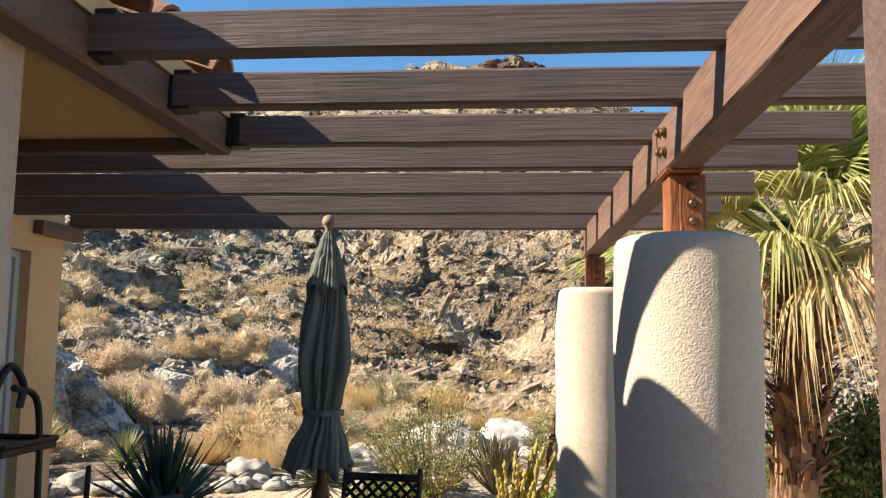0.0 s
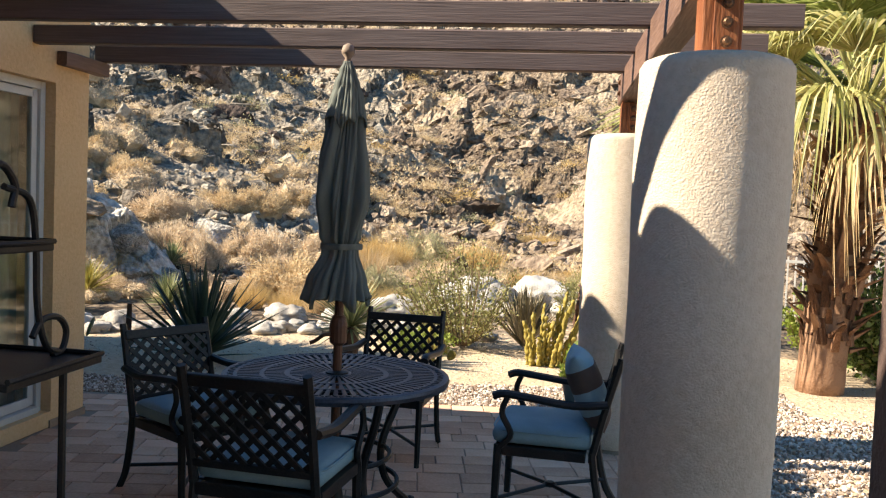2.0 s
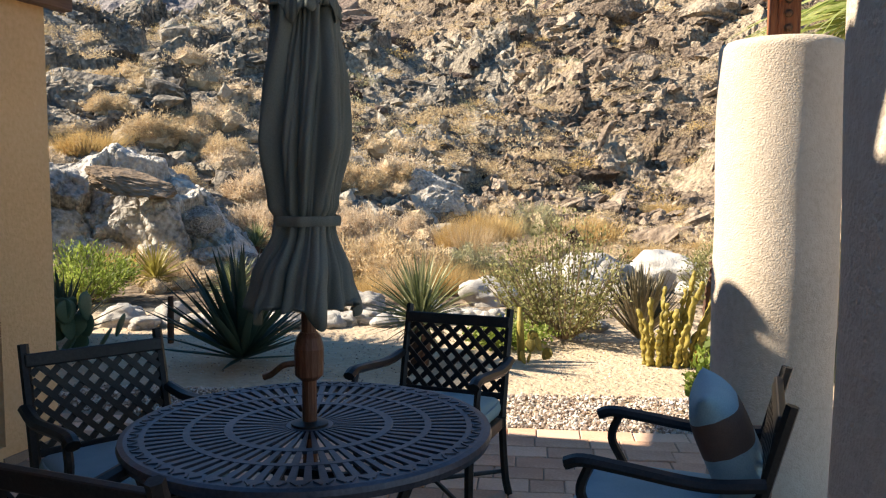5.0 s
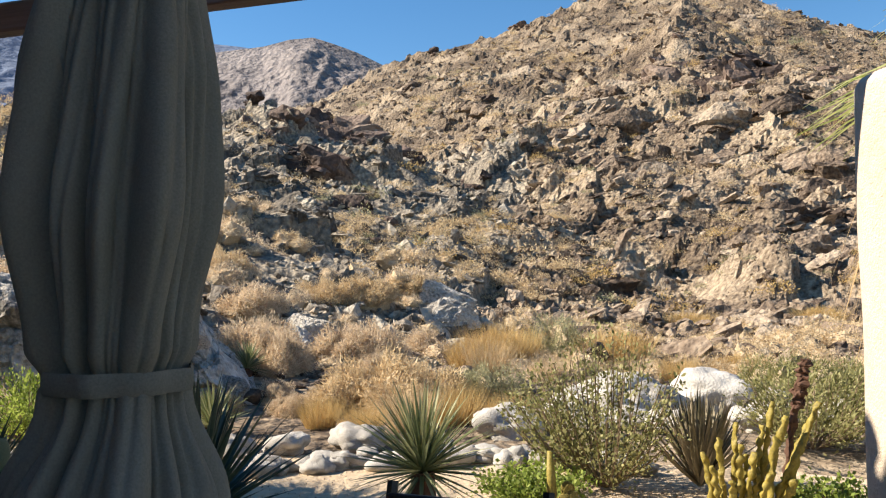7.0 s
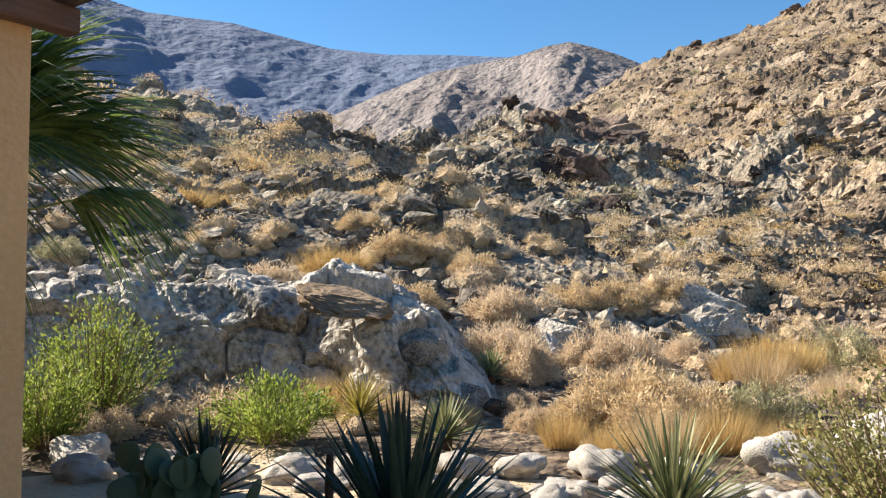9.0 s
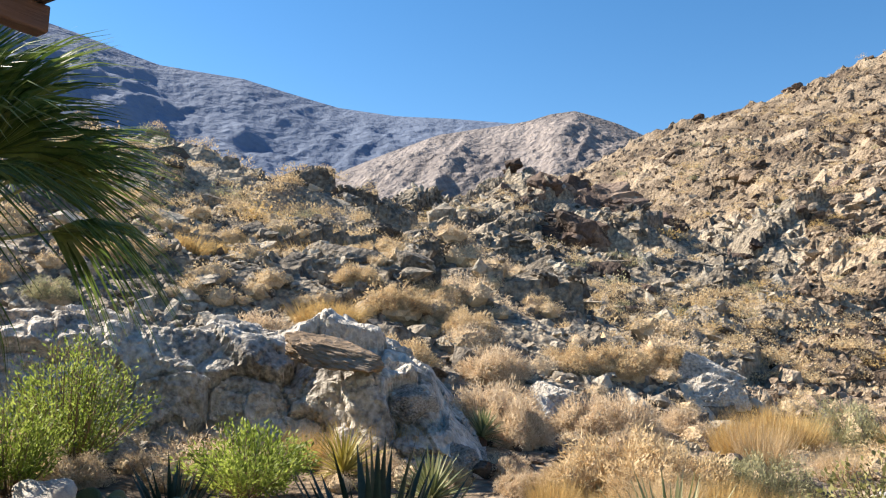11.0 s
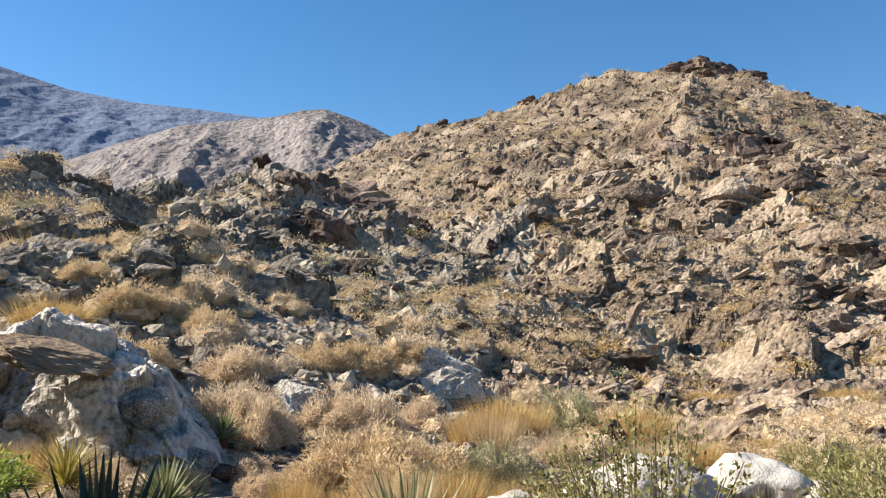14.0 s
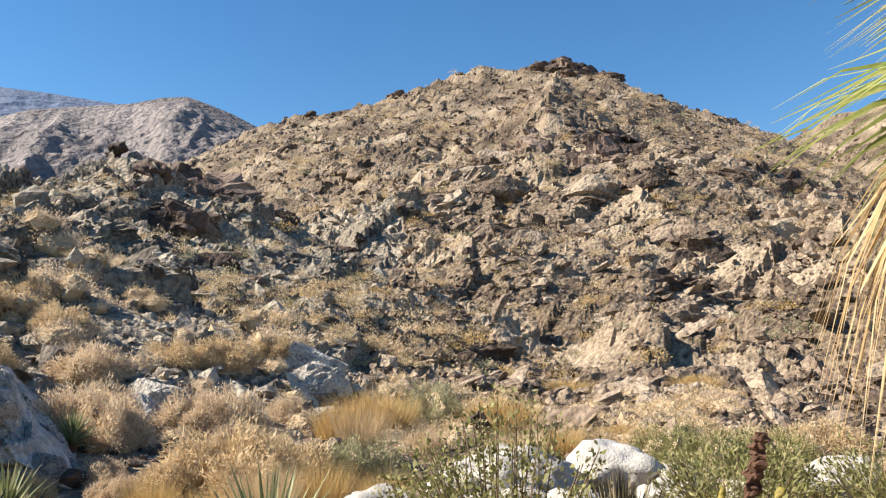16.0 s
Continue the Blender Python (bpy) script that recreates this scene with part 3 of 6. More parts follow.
def hill_rocks(name, side, n, r0, mat, label, seed, kinds, base, grow, most, spread, sink, bare, loose):
    """Stones over one side of the gully, gathered in bands; loose ones lie as they fell, the others dip with the layers."""
    rng = np.random.RandomState(seed)
    X, Y, r, az = polar_sample(n, -74, 33, r0, 150, rng)
    patch = value_noise(X, Y, 90, 9) + 0.6 * value_noise(X, Y, 91, 3.5)
    keep = (az > gully_az(r)) if side > 0 else (az <= gully_az(r))
    keep &= patch > bare
    X, Y, r, az, patch = X[keep], Y[keep], r[keep], az[keep], patch[keep]
    size = np.minimum(base + grow * r, most) * np.exp(rng.normal(-0.1, spread, len(r))) * (1 + 0.3 * np.clip(patch, 0, 1))
    size = np.minimum(size, 1.9 * most)
    Z = land_height(X, Y) + size * sink
    yaw = rng.normal(0.0, 0.5 + loose, len(r))
    rot = turn_matrices(yaw, rng.normal(0.25, 0.25 + 0.3 * loose, len(r)), (1 - 0.6 * loose) * strata_dip(az, r) + rng.normal(0, 0.2 + 0.4 * loose, len(r)))
    return scatter(name, kinds, np.stack([X, Y, Z], 1), rot, size, mat, label, "rocks")


hill_rocks("hill_stones", 1, 30000, 15, HILL_ROCK, "small broken brown stones covering the hillside", 11, CHIP_KINDS, 0.05, 0.0026, 0.30, 0.55, 0.15, -0.8, 1.0)
hill_rocks("hill_slabs", 1, 9000, 15, HILL_ROCK, "broken brown slabs lying on the hillside", 13, SLAB_KINDS, 0.05, 0.0056, 0.45, 0.6, 0.02, -0.3, 0.25)
hill_rocks("hill_ledges", 1, 420, 20, HILL_ROCK, "long tilted brown rock ledges breaking out of the hillside", 15, SLAB_KINDS, 0.12, 0.013, 0.75, 0.35, -0.3, 0.1, 0.1)
hill_rocks("ridge_stones", -1, 15000, 16, RIDGE_ROCK, "grey broken stones along the dark ridge", 12, CHIP_KINDS, 0.05, 0.0036, 0.26, 0.5, 0.15, -0.5, 1.0)
hill_rocks("ridge_slabs", -1, 5500, 16, RIDGE_ROCK, "dark grey slabs lying along the ridge", 14, SLAB_KINDS, 0.05, 0.007, 0.42, 0.55, 0.02, -0.3, 0.25)
hill_rocks("ridge_ledges", -1, 260, 20, RIDGE_ROCK, "long tilted grey rock ledges along the dark ridge", 16, SLAB_KINDS, 0.10, 0.014, 0.7, 0.45, -0.25, 0.1, 0.1)


def ledge_rock(seed):
    """A broken ledge: a rough hull with layered, splintered sides."""
    r = np.random.RandomState(seed)
    bm = bmesh.new()
    for q in r.normal(size=(15, 3)):
        q = q / np.linalg.norm(q) * (0.8 + 0.3 * r.rand())
        bm.verts.new((q[0], q[1] * 0.85, q[2] * 0.78))
    out = bmesh.ops.convex_hull(bm, input=bm.verts)
    bmesh.ops.delete(bm, geom=[v for v in out["geom_interior"] if isinstance(v, bmesh.types.BMVert)], context="VERTS")
    for k in range(2):
        bmesh.ops.subdivide_edges(bm, edges=bm.edges, cuts=1, use_grid_fill=True)
        bmesh.ops.triangulate(bm, faces=bm.faces)
    off = Vector((seed * 1.7, seed * 0.9, seed * 0.3))
    for v in bm.verts:
        p = v.co * 2.4 + off
        layer = noise.cell(Vector((seed, 0.5, v.co.z * 7 + 0.8 * noise.noise(p))))
        f = noise.voronoi(v.co * 2.2 + off)[0]
        k = 1 + 0.26 * (layer - 0.5) + 0.20 * noise.noise(p) + 0.10 * noise.noise(p * 2.6) - 0.14 * max(0.0, 1 - (f[1] - f[0]) / 0.14)
        v.co = Vector((v.co.x * k, v.co.y * k, v.co.z * (1 + 0.5 * (k - 1))))
    bm.verts.index_update()
    co = np.array([v.co[:] for v in bm.verts])
    tri = np.array([[v.index for v in f.verts] for f in bm.faces])
    bm.free()
    return co, tri


def crags(name, centres, mat, label, seed):
    """Larger ledges that stand out of the slopes: bearing, distance, size, tilt."""
    rng = np.random.RandomState(seed)
    P, R, S = [], [], []
    for az, d, s, tilt, n in centres:
        for k in range(int(2.0 * n)):
            a, dd = az + rng.normal(0, 1.3 * s / d * 20), d + rng.normal(0, s * 0.9)
            x, y = VIEW.x + dd * math.sin(radians(a)), VIEW.y + dd * math.cos(radians(a))
            q = min(3.0, 0.042 * d, 0.85 * s * math.exp(rng.normal(-0.35, 0.5)))
            P.append((x, y, land_z(x, y) + q * (0.15 if d > 140 else -0.35)))
            R.append((rng.normal(0.3, 0.3), rng.normal(0.2, 0.2), tilt + rng.normal(0, 0.18)))
            S.append((q * 1.1, q * 0.95, q * 0.95))
    R = np.array(R)
    kinds = [ledge_rock(300 + k) for k in range(8)]
    return scatter(name, kinds, np.array(P), turn_matrices(R[:, 0], R[:, 1], R[:, 2]), np.array(S), mat, label, "crag")


crags("dark_crags", [(-2.2, 84, 3.4, 0.5, 8), (1.5, 82, 3.6, 0.5, 8), (5, 80, 3.2, 0.5, 7), (9, 78, 3.0, 0.5, 7), (13, 75, 2.8, 0.5, 6), (-0.9, 145, 3.5, 0.2, 7), (1.5, 145, 2.6, 0.2, 5), (3, 145, 2.0, 0.2, 4), (-12, 148, 1.6, 0.1, 4), (-18, 152, 1.4, 0.1, 3), (15.5, 74, 2.4, 0.6, 6), (-8.5, 68, 1.6, -0.3, 4), (2.5, 78, 3.2, 0.5, 6)], DARK_CRAG, "dark varnished crags on the knoll and the summit", 23)
crags("hill_crags", [(-7.2, 66, 2.2, -0.9, 5), (-9, 62, 1.8, -0.4, 5), (-5, 56, 2.0, -0.3, 5), (0, 60, 3.4, 0.1, 4), (4, 58, 3.4, 0.1, 4), (8, 52, 2.0, -0.5, 5), (14, 50, 2.2, -0.5, 5), (-12.5, 42, 1.1, 0.3, 7), (-8, 36, 1.3, -0.3, 5), (-9, 70, 1.8, 0, 6), (12, 62, 2.2, 0.5, 6), (17, 60, 2.4, 0.5, 6), (-3, 44, 1.4, -0.3, 5), (3, 40, 1.5, -0.4, 6), (-15, 95, 2.2, -0.3, 6), (-20, 120, 2.4, -0.3, 6), (-6, 75, 2.4, 0.4, 8), (-4, 66, 2.6, 0.1, 8), (2, 70, 3.0, 0.4, 8), (7, 68, 2.8, 0.4, 8), (11, 70, 2.8, 0.5, 8), (4, 92, 2.6, 0.4, 8), (-8, 90, 2.4, -0.2, 7), (-12, 110, 2.2, -0.2, 7), (-4, 110, 2.2, 0.1, 7), (2, 120, 2.2, 0.2, 7), (6, 44, 1.8, -0.4, 7), (10, 40, 1.6, -0.5, 7), (-5, 34, 1.2, -0.3, 7), (0, 30, 1.1, -0.3, 7), (6, 28, 1.1, -0.4, 7), (12, 28, 1.1, -0.4, 7)], HILL_ROCK, "dark brown rock ledges jutting from the hillside", 21)
# dark rock on the skyline; lower down its colour also stands in for shade
crags("spur_crags", [(-26.7, 66, 2.0, 0.5, 9), (-24.8, 65, 2.0, 0.5, 9), (-22.6, 63, 1.8, 0.5, 8), (-20.4, 60, 1.5, 0.5, 7), (-18, 57, 1.3, 0.5, 6), (-15.8, 53, 1.2, 0.5, 6), (-29.8, 57, 1.5, 0.5, 8), (-31.5, 59, 1.3, 0.4, 6), (-29.2, 52, 1.3, 0.6, 7), (-26.4, 49, 1.3, 0.6, 7), (-24, 40, 1.1, 0.6, 7), (-21.4, 32, 0.9, 0.7, 7), (-18.9, 24, 0.7, 0.8, 6)], DARK_CRAG, "dark splintered crags on the spur, also darkening its shaded face", 24)
crags("ridge_crags", [(-55, 46, 1.8, 0.1, 6), (-58, 45, 1.5, 0.1, 5), (-50, 47, 1.2, 0.3, 6), (-46, 48, 1.0, 0.3, 6), (-42, 40, 1.0, 0.2, 6), (-37, 45, 1.0, 0.3, 6), (-30, 38, 0.9, 0.2, 6), (-27, 27, 0.8, 0.2, 5), (-40, 30, 0.9, 0.1, 6), (-52, 30, 0.9, 0.1, 6), (-47, 24, 0.9, 0.1, 5), (-60, 28, 0.9, 0.1, 6)], RIDGE_ROCK, "weathered grey crags on the dark ridge", 22)


def hill_brush(name, n, kinds, mat, label, seed, r0, r1, az0, az1, base_size, bias=0.0, side=0):
    rng = np.random.RandomState(seed)
    X, Y, r, az = polar_sample(n, az0, az1, r0, r1, rng)
    keep = value_noise(X, Y, 95 + seed, 7) + 0.5 * value_noise(X, Y, 96, 2.5) > bias
    lean = np.hypot(land_height(X + 2, Y) - land_height(X - 2, Y), land_height(X, Y + 2) - land_height(X, Y - 2)) / 4
    keep &= lean < 1.0
    if side:
        keep &= (az - gully_az(r)) * side > 0
    X, Y, r = X[keep], Y[keep], r[keep]
    size = base_size * np.exp(rng.normal(0, 0.35, len(r))) * (0.75 + r / 110)
    rot = turn_matrices(rng.uniform(0, 6.28, len(r)), 0 * r, 0 * r)
    return scatter(name, kinds, np.stack([X, Y, land_height(X, Y) + 0.02], 1), rot, size, mat, label, "shrubs")


FAR_BRUSH = [brush(400 + k, 260, 0.030, core=0.35, rings=0) for k in range(6)]
MID_BRUSH = [brush(420 + k, 950, 0.021, core=0.62, rings=2) for k in range(5)]
hill_brush("dry_shrubs", 2600, FAR_BRUSH, STRAW, "pale straw-coloured dry shrubs dotting the slopes", 31, 29, 110, -74, -8, 0.50, 0.0)
hill_brush("hill_shrubs", 2400, FAR_BRUSH, STRAW, "pale dry shrubs between the stones of the hill", 32, 28, 150, -18, 33, 0.42, 0.05, 1)
hill_brush("golden_shrubs", 700, FAR_BRUSH, GOLD, "golden brown desert shrubs on the slopes", 33, 29, 110, -74, 33, 0.48, 0.1)
hill_brush("summit_shrubs", 1500, FAR_BRUSH, STRAW, "small pale dry shrubs speckling the upper hill", 41, 70, 150, -34, 33, 0.30, -0.3, 1)
hill_brush("ridge_tufts", 900, FAR_BRUSH, STRAW, "rounded tan shrubs dotted over the dark ridge", 42, 28, 60, -74, -12, 0.40, -0.1, -1)
hill_brush("near_tufts", 170, MID_BRUSH, STRAW, "rounded tan shrubs between the near rocks", 43, 18, 31, -74, 30, 0.38, -0.1)
hill_brush("grey_shrubs", 1000, FAR_BRUSH, GREY_BRUSH, "grey-green desert shrubs on the slopes", 34, 29, 130, -74, 33, 0.42, 0.1)
hill_brush("slope_brush", 60, MID_BRUSH, PINK_BRUSH, "dense pinkish dry brush on the lower slope", 35, 17.5, 30, -36, -16.5, 0.50, -0.3)
hill_brush("shelf_brush", 110, MID_BRUSH, STRAW, "straw-coloured brush on the shelf over the outcrop", 36, 18, 30, -72, -34, 0.42, -0.1)
hill_brush("wash_brush", 220, MID_BRUSH, STRAW, "dry brush along the foot of the hill", 37, 13.5, 24, -14, 32, 0.38, -0.2)
hill_brush("foot_brush", 30, MID_BRUSH, STRAW, "dense straw-coloured brush at the foot of the slope", 38, 9.8, 17.5, -33, -13, 0.34, -0.6)
hill_brush("wash_scrub", 60, MID_BRUSH, PINK_BRUSH, "low pale scrub in the dry wash", 39, 10.5, 17.5, -33, 30, 0.26, -0.3)


def wash_stones(n, seed):
    """Loose stones strewn between garden and hill."""
    rng = np.random.RandomState(seed)
    X, Y, r, az = polar_sample(n, -36, 33, 9.5, 18, rng)
    size = 0.10 * np.exp(rng.normal(0, 0.55, n))
    rot = turn_matrices(rng.uniform(0, 6.28, n), rng.normal(0, 0.3, n), rng.normal(0, 0.3, n))
    return scatter("wash_stones", ROCK_KINDS, np.stack([X, Y, land_height(X, Y) + size * 0.1], 1), rot, size, HILL_ROCK, "loose brown stones strewn at the foot of the hill", "stones")


wash_stones(900, 51)
hill_brush("outcrop_scrub", 70, MID_BRUSH, PINK_BRUSH, "low pale scrub along the foot of the outcrop", 40, 8.6, 10.4, -68, -34, 0.22, -0.5)


# ---- terrace: columns, pergola, house ----
TURN = 1.4                                   # the pergola stands slightly turned
COLUMN_AT = [(0.891, 2.338), (0.816, 5.16)]
COLUMN_H = 2.045


def column(x, y, h=COLUMN_H, r=0.243):
    c = empty("column", pose(x, y, 0), "round tan stucco column with a rough sand finish", "column", "pergola columns")
    prof = [(r - 0.012, 0.0), (r - 0.010, 0.03), (r + 0.004, 0.045)] + [(r + 0.003 * math.sin(7 * k), 0.045 + k * (h - 0.09) / 24) for k in range(1, 25)] + [(r - 0.004, h - 0.03), (r - 0.016, h - 0.010), (r - 0.04, h)]
    bm = lathe(prof, 72, wobble=lambda a, z: 1 + 0.006 * math.sin(3 * a + 2 * z) + 0.004 * noise.noise((3 * math.cos(a), 3 * math.sin(a), 4 * z)))
    part("shaft", bm, STUCCO, c, smooth=True)
    part("base_joint", lathe([(r - 0.004, -0.005), (r - 0.004, 0.03)], 48), JOINT, c, "dark joint round the foot")
    return c


column(*COLUMN_AT[0])
column(COLUMN_AT[1][0] - 0.004, COLUMN_AT[1][1], COLUMN_H, 0.262)


def bolt(parent, x, y, z, axis="x", r=0.013):
    bm = lathe([(r * 1.5, 0), (r * 1.5, 0.004), (r, 0.004), (r, 0.012), (r * 0.6, 0.016)], 10)
    bmesh.ops.transform(bm, matrix=pose(x, y, z, *((0, -90, 0) if axis == "x" else (90, 0, 0))), verts=bm.verts)
    return part("bolt", bm, STEEL, parent, "rusty bolt head")


def support_post(x, y, z0, z1, w=0.125):
    p = empty("pergola_post", pose(x, y, z0, 0, 0, TURN), "short rust-brown timber post bolted to a metal bracket", "post", "pergola posts")
    part("timber", box((w, w, z1 - z0), (0, 0, (z1 - z0) / 2), 0.006), POST, p)
    part("bracket", box((w * 0.62, 0.006, (z1 - z0) * 0.85), (0.01, -w / 2 - 0.0035, (z1 - z0) * 0.46), 0.002), POST, p, "painted steel bracket plate")
    for k in range(3):
        bolt(p, 0.012, -w / 2 - 0.006, 0.05 + 0.06 * k, "y")
    return p


BEAM_Z0, BEAM_Z1 = 2.27, 2.46
for x, y in COLUMN_AT:
    support_post(x, y, COLUMN_H, BEAM_Z0 - 0.012)


def rough_timber(length, w, h, seed, along="x", n=26):
    """A sawn timber with slightly wavy, worn edges."""
    bm = bmesh.new()
    rings = []
    c = 0.007
    sec = [(-w / 2 + c, -h / 2), (w / 2 - c, -h / 2), (w / 2, -h / 2 + c), (w / 2, h / 2 - c), (w / 2 - c, h / 2), (-w / 2 + c, h / 2), (-w / 2, h / 2 - c), (-w / 2, -h / 2 + c)]
    for i in range(n + 1):
        u = -length / 2 + length * i / n
        ring = []
        for k, (a, b) in enumerate(sec):
            d = 0.0045 * noise.noise((u * 1.7, k * 3.1, seed)) + 0.004 * noise.noise((u * 6, k * 1.3, seed + 9))
            q = (u, a + d, b + d * 0.8)
            ring.append(bm.verts.new(q if along == "x" else (q[1], q[0], q[2])))
        rings.append(ring)
    for a, b in zip(rings, rings[1:]):
        for k in range(8):
            bm.faces.new((a[k], a[(k + 1) % 8], b[(k + 1) % 8], b[k]))
    bm.faces.new(rings[0])
    bm.faces.new(rings[-1][::-1])
    bmesh.ops.recalc_face_normals(bm, faces=bm.faces)
    return bm


beam = empty("pergola_beam", pose(0.862, 2.6, BEAM_Z0, 0, 0, TURN), "long brown timber beam carried on the column posts", "beam")
part("near_timber", rough_timber(3.62, 0.115, BEAM_Z1 - BEAM_Z0, 3.0, "y"), TIMBER_Y, beam).location = (0.005, -2.0, (BEAM_Z1 - BEAM_Z0) / 2)
part("far_timber", rough_timber(2.98, 0.115, BEAM_Z1 - BEAM_Z0, 4.0, "y"), TIMBER_Y, beam).location = (0.003, 1.31, (BEAM_Z1 - BEAM_Z0) / 2)
part("steel_saddle", box((0.125, 0.20, 0.008), (0.005, -0.27, -0.006), 0.002), POST, beam, "steel plate under the beam joint")
for dy, dz in ((-0.34, 0.13), (-0.34, 0.06), (-0.25, 0.15), (-0.25, 0.08)):
    bolt(beam, -0.056, dy, dz)
bolt(beam, -0.056, 2.62, 0.06)
bolt(beam, -0.056, 2.62, 0.13)

RAFTERS = [(1.46, -0.82, 1.62), (1.97, -0.80, 1.62), (2.50, -0.76, 1.52), (2.97, -2.81, 1.48), (3.60, -2.81, 1.47), (4.27, -2.81, 1.46), (4.94, -2.81, 1.45)]
RAFTER_Z, RAFTER_H = 2.425, 0.112
for k, (y, x0, x1) in enumerate(RAFTERS):
    ob = mesh_object("rafter", rough_timber(x1 - x0, 0.075, RAFTER_H, 20.0 + k), TIMBER)
    mid = (x0 + x1) / 2
    ob.matrix_basis = pose(mid, y + 0.03, RAFTER_Z + RAFTER_H / 2, 0, 0, 0.4)
    tagged(ob, "dark brown stained rafter with weathered grain" if k < 3 else "long brown rafter running from house wall to beam", "rafter", "pergola rafters")

# ledger on the wall under the long rafters
ledger = mesh_object("ledger_board", rough_timber(0.5, 0.07, 0.09, 41.0, "y"), TIMBER_Y)
ledger.matrix_basis = pose(-2.783, 4.75, 2.378)
tagged(ledger, "brown ledger board along the house wall", "ledger")

# fascia where the short rafters meet the eave
fascia = empty("fascia_beam", pose(-0.86, 1.1, 2.40), "brown fascia beam edging the house eave", "fascia")
part("timber", rough_timber(2.95, 0.09, 0.17, 42.0, "y"), TIMBER_Y, fascia).location = (0, -0.02, 0.085)
for y in (1.46, 1.97, 2.50):
    h = box((0.085, 0.085, 0.13), (0.075, y + 0.03 - 1.1, 0.085), 0.003)
    part("rafter_hanger", h, IRON, fascia, "dark metal rafter hanger")

header = mesh_object("header_board", rough_timber(1.86, 0.07, 0.15, 44.0), TIMBER)
header.matrix_basis = pose(-1.845, 2.52, 2.475)
tagged(header, "brown header board closing the end of the soffit", "header")

# house walls and door
WALL_X = -2.82
wall = empty("wall_west", pose(WALL_X, 0, 0), "ochre stucco house wall with a glass sliding door", "wall", kind="structure")
DOOR = (2.55, 4.50, 2.22)
for name, y0, y1, z0, z1 in (("wall_end", DOOR[1], 4.87, 0, 2.95), ("wall_near", 1.2, DOOR[0], 0, 2.95), ("wall_head", DOOR[0], DOOR[1], DOOR[2], 2.95), ("wall_sill", DOOR[0], DOOR[1], 0, 0.10)):
    part(name, box((0.34, y1 - y0, z1 - z0), (-0.17, (y0 + y1) / 2, (z0 + z1) / 2)), HOUSE, wall)
part("wall_return", box((2.4, 0.3, 2.95), (-1.55, 4.72, 1.475)), HOUSE, wall)
part("foot_joint", box((0.02, 0.40, 0.05), (0.002, 4.68, 0.02)), JOINT, wall, "dark line at the foot of the wall")
near_wall = tagged(mesh_object("wall_south", box((2.2, 4.04, 2.45), (-2.03, -0.65, 1.225), 0.02), STUCCO), "tan stucco wall beside the terrace", "wall", kind="structure")
# unseen block, added west of the young palm to shade the garden
tagged(mesh_object("wall_shade_block", box((2.3, 5.7, 4.5), (-8.35, 3.85, 2.25), 0.02), HOUSE), "plain ochre block added out of view to shade the garden", "wall", kind="structure")
south = tagged(mesh_object("wall_back", box((6.0, 0.3, 2.95), (0.2, -3.6, 1.475)), HOUSE), "plain ochre wall behind the terrace", "wall", kind="structure")

door = empty("sliding_door", pose(WALL_X - 0.12, (DOOR[0] + DOOR[1]) / 2, 0.10), "white-framed glass sliding door with green curtains behind", "door")
dw, dh = DOOR[1] - DOOR[0], DOOR[2] - 0.10
for nm, sz, at in (("jamb", (0.10, 0.05, dh), (0, dw / 2 - 0.025, dh / 2)), ("jamb", (0.10, 0.05, dh), (0, -dw / 2 + 0.025, dh / 2)), ("head_rail", (0.10, dw - 0.1, 0.05), (0, 0, dh - 0.025)), ("track", (0.12, dw - 0.1, 0.04), (0.01, 0, 0.02))):
    part(nm, box(sz, at, 0.004), WHITE_FRAME, door)
for sgn, off in ((1, 0.018), (-1, -0.018)):
    leaf = part("door_leaf", box((0.03, 0.055, dh - 0.1), (off, sgn * (dw / 2 - 0.085), dh / 2), 0.004), WHITE_FRAME, door)
    for at, sz in (((off, sgn * 0.02, dh / 2), (0.03, 0.05, dh - 0.1)), ((off, sgn * dw / 4, 0.075), (0.03, dw / 2 - 0.19, 0.06)), ((off, sgn * dw / 4, dh - 0.08), (0.03, dw / 2 - 0.19, 0.05))):
        part("stile", box(sz, at, 0.004), WHITE_FRAME, leaf)
    pane = part("pane", box((0.008, dw / 2 - 0.15, dh - 0.19), (off, sgn * (dw / 4 - 0.015), dh / 2)), glass, leaf)
    pane.visible_shadow = False
curt = bmesh.new()
n = 90
vs = [[curt.verts.new((0.035 * math.sin(k * 0.9) + 0.012 * math.sin(k * 2.3), -1.15 + 2.3 * k / n, z)) for z in (0.05, 1.0, 2.15)] for k in range(n + 1)]
for a, b in zip(vs, vs[1:]):
    for j in (0, 1):
        curt.faces.new((a[j], b[j], b[j + 1], a[j + 1]))
curtain = mesh_object("curtain", curt, CURTAIN, True)
curtain.modifiers.new("thick", "SOLIDIFY").thickness = 0.006
curtain.matrix_basis = pose(WALL_X - 0.26, 3.5, 0.02)
tagged(curtain, "green-grey floor-length curtain behind the glass", "curtain")
tagged(mesh_object("wall_room", box((0.1, 3.6, 2.95), (-4.0, 3.0, 1.475)), HOUSE), "inner wall behind the curtains", "wall", kind="structure")

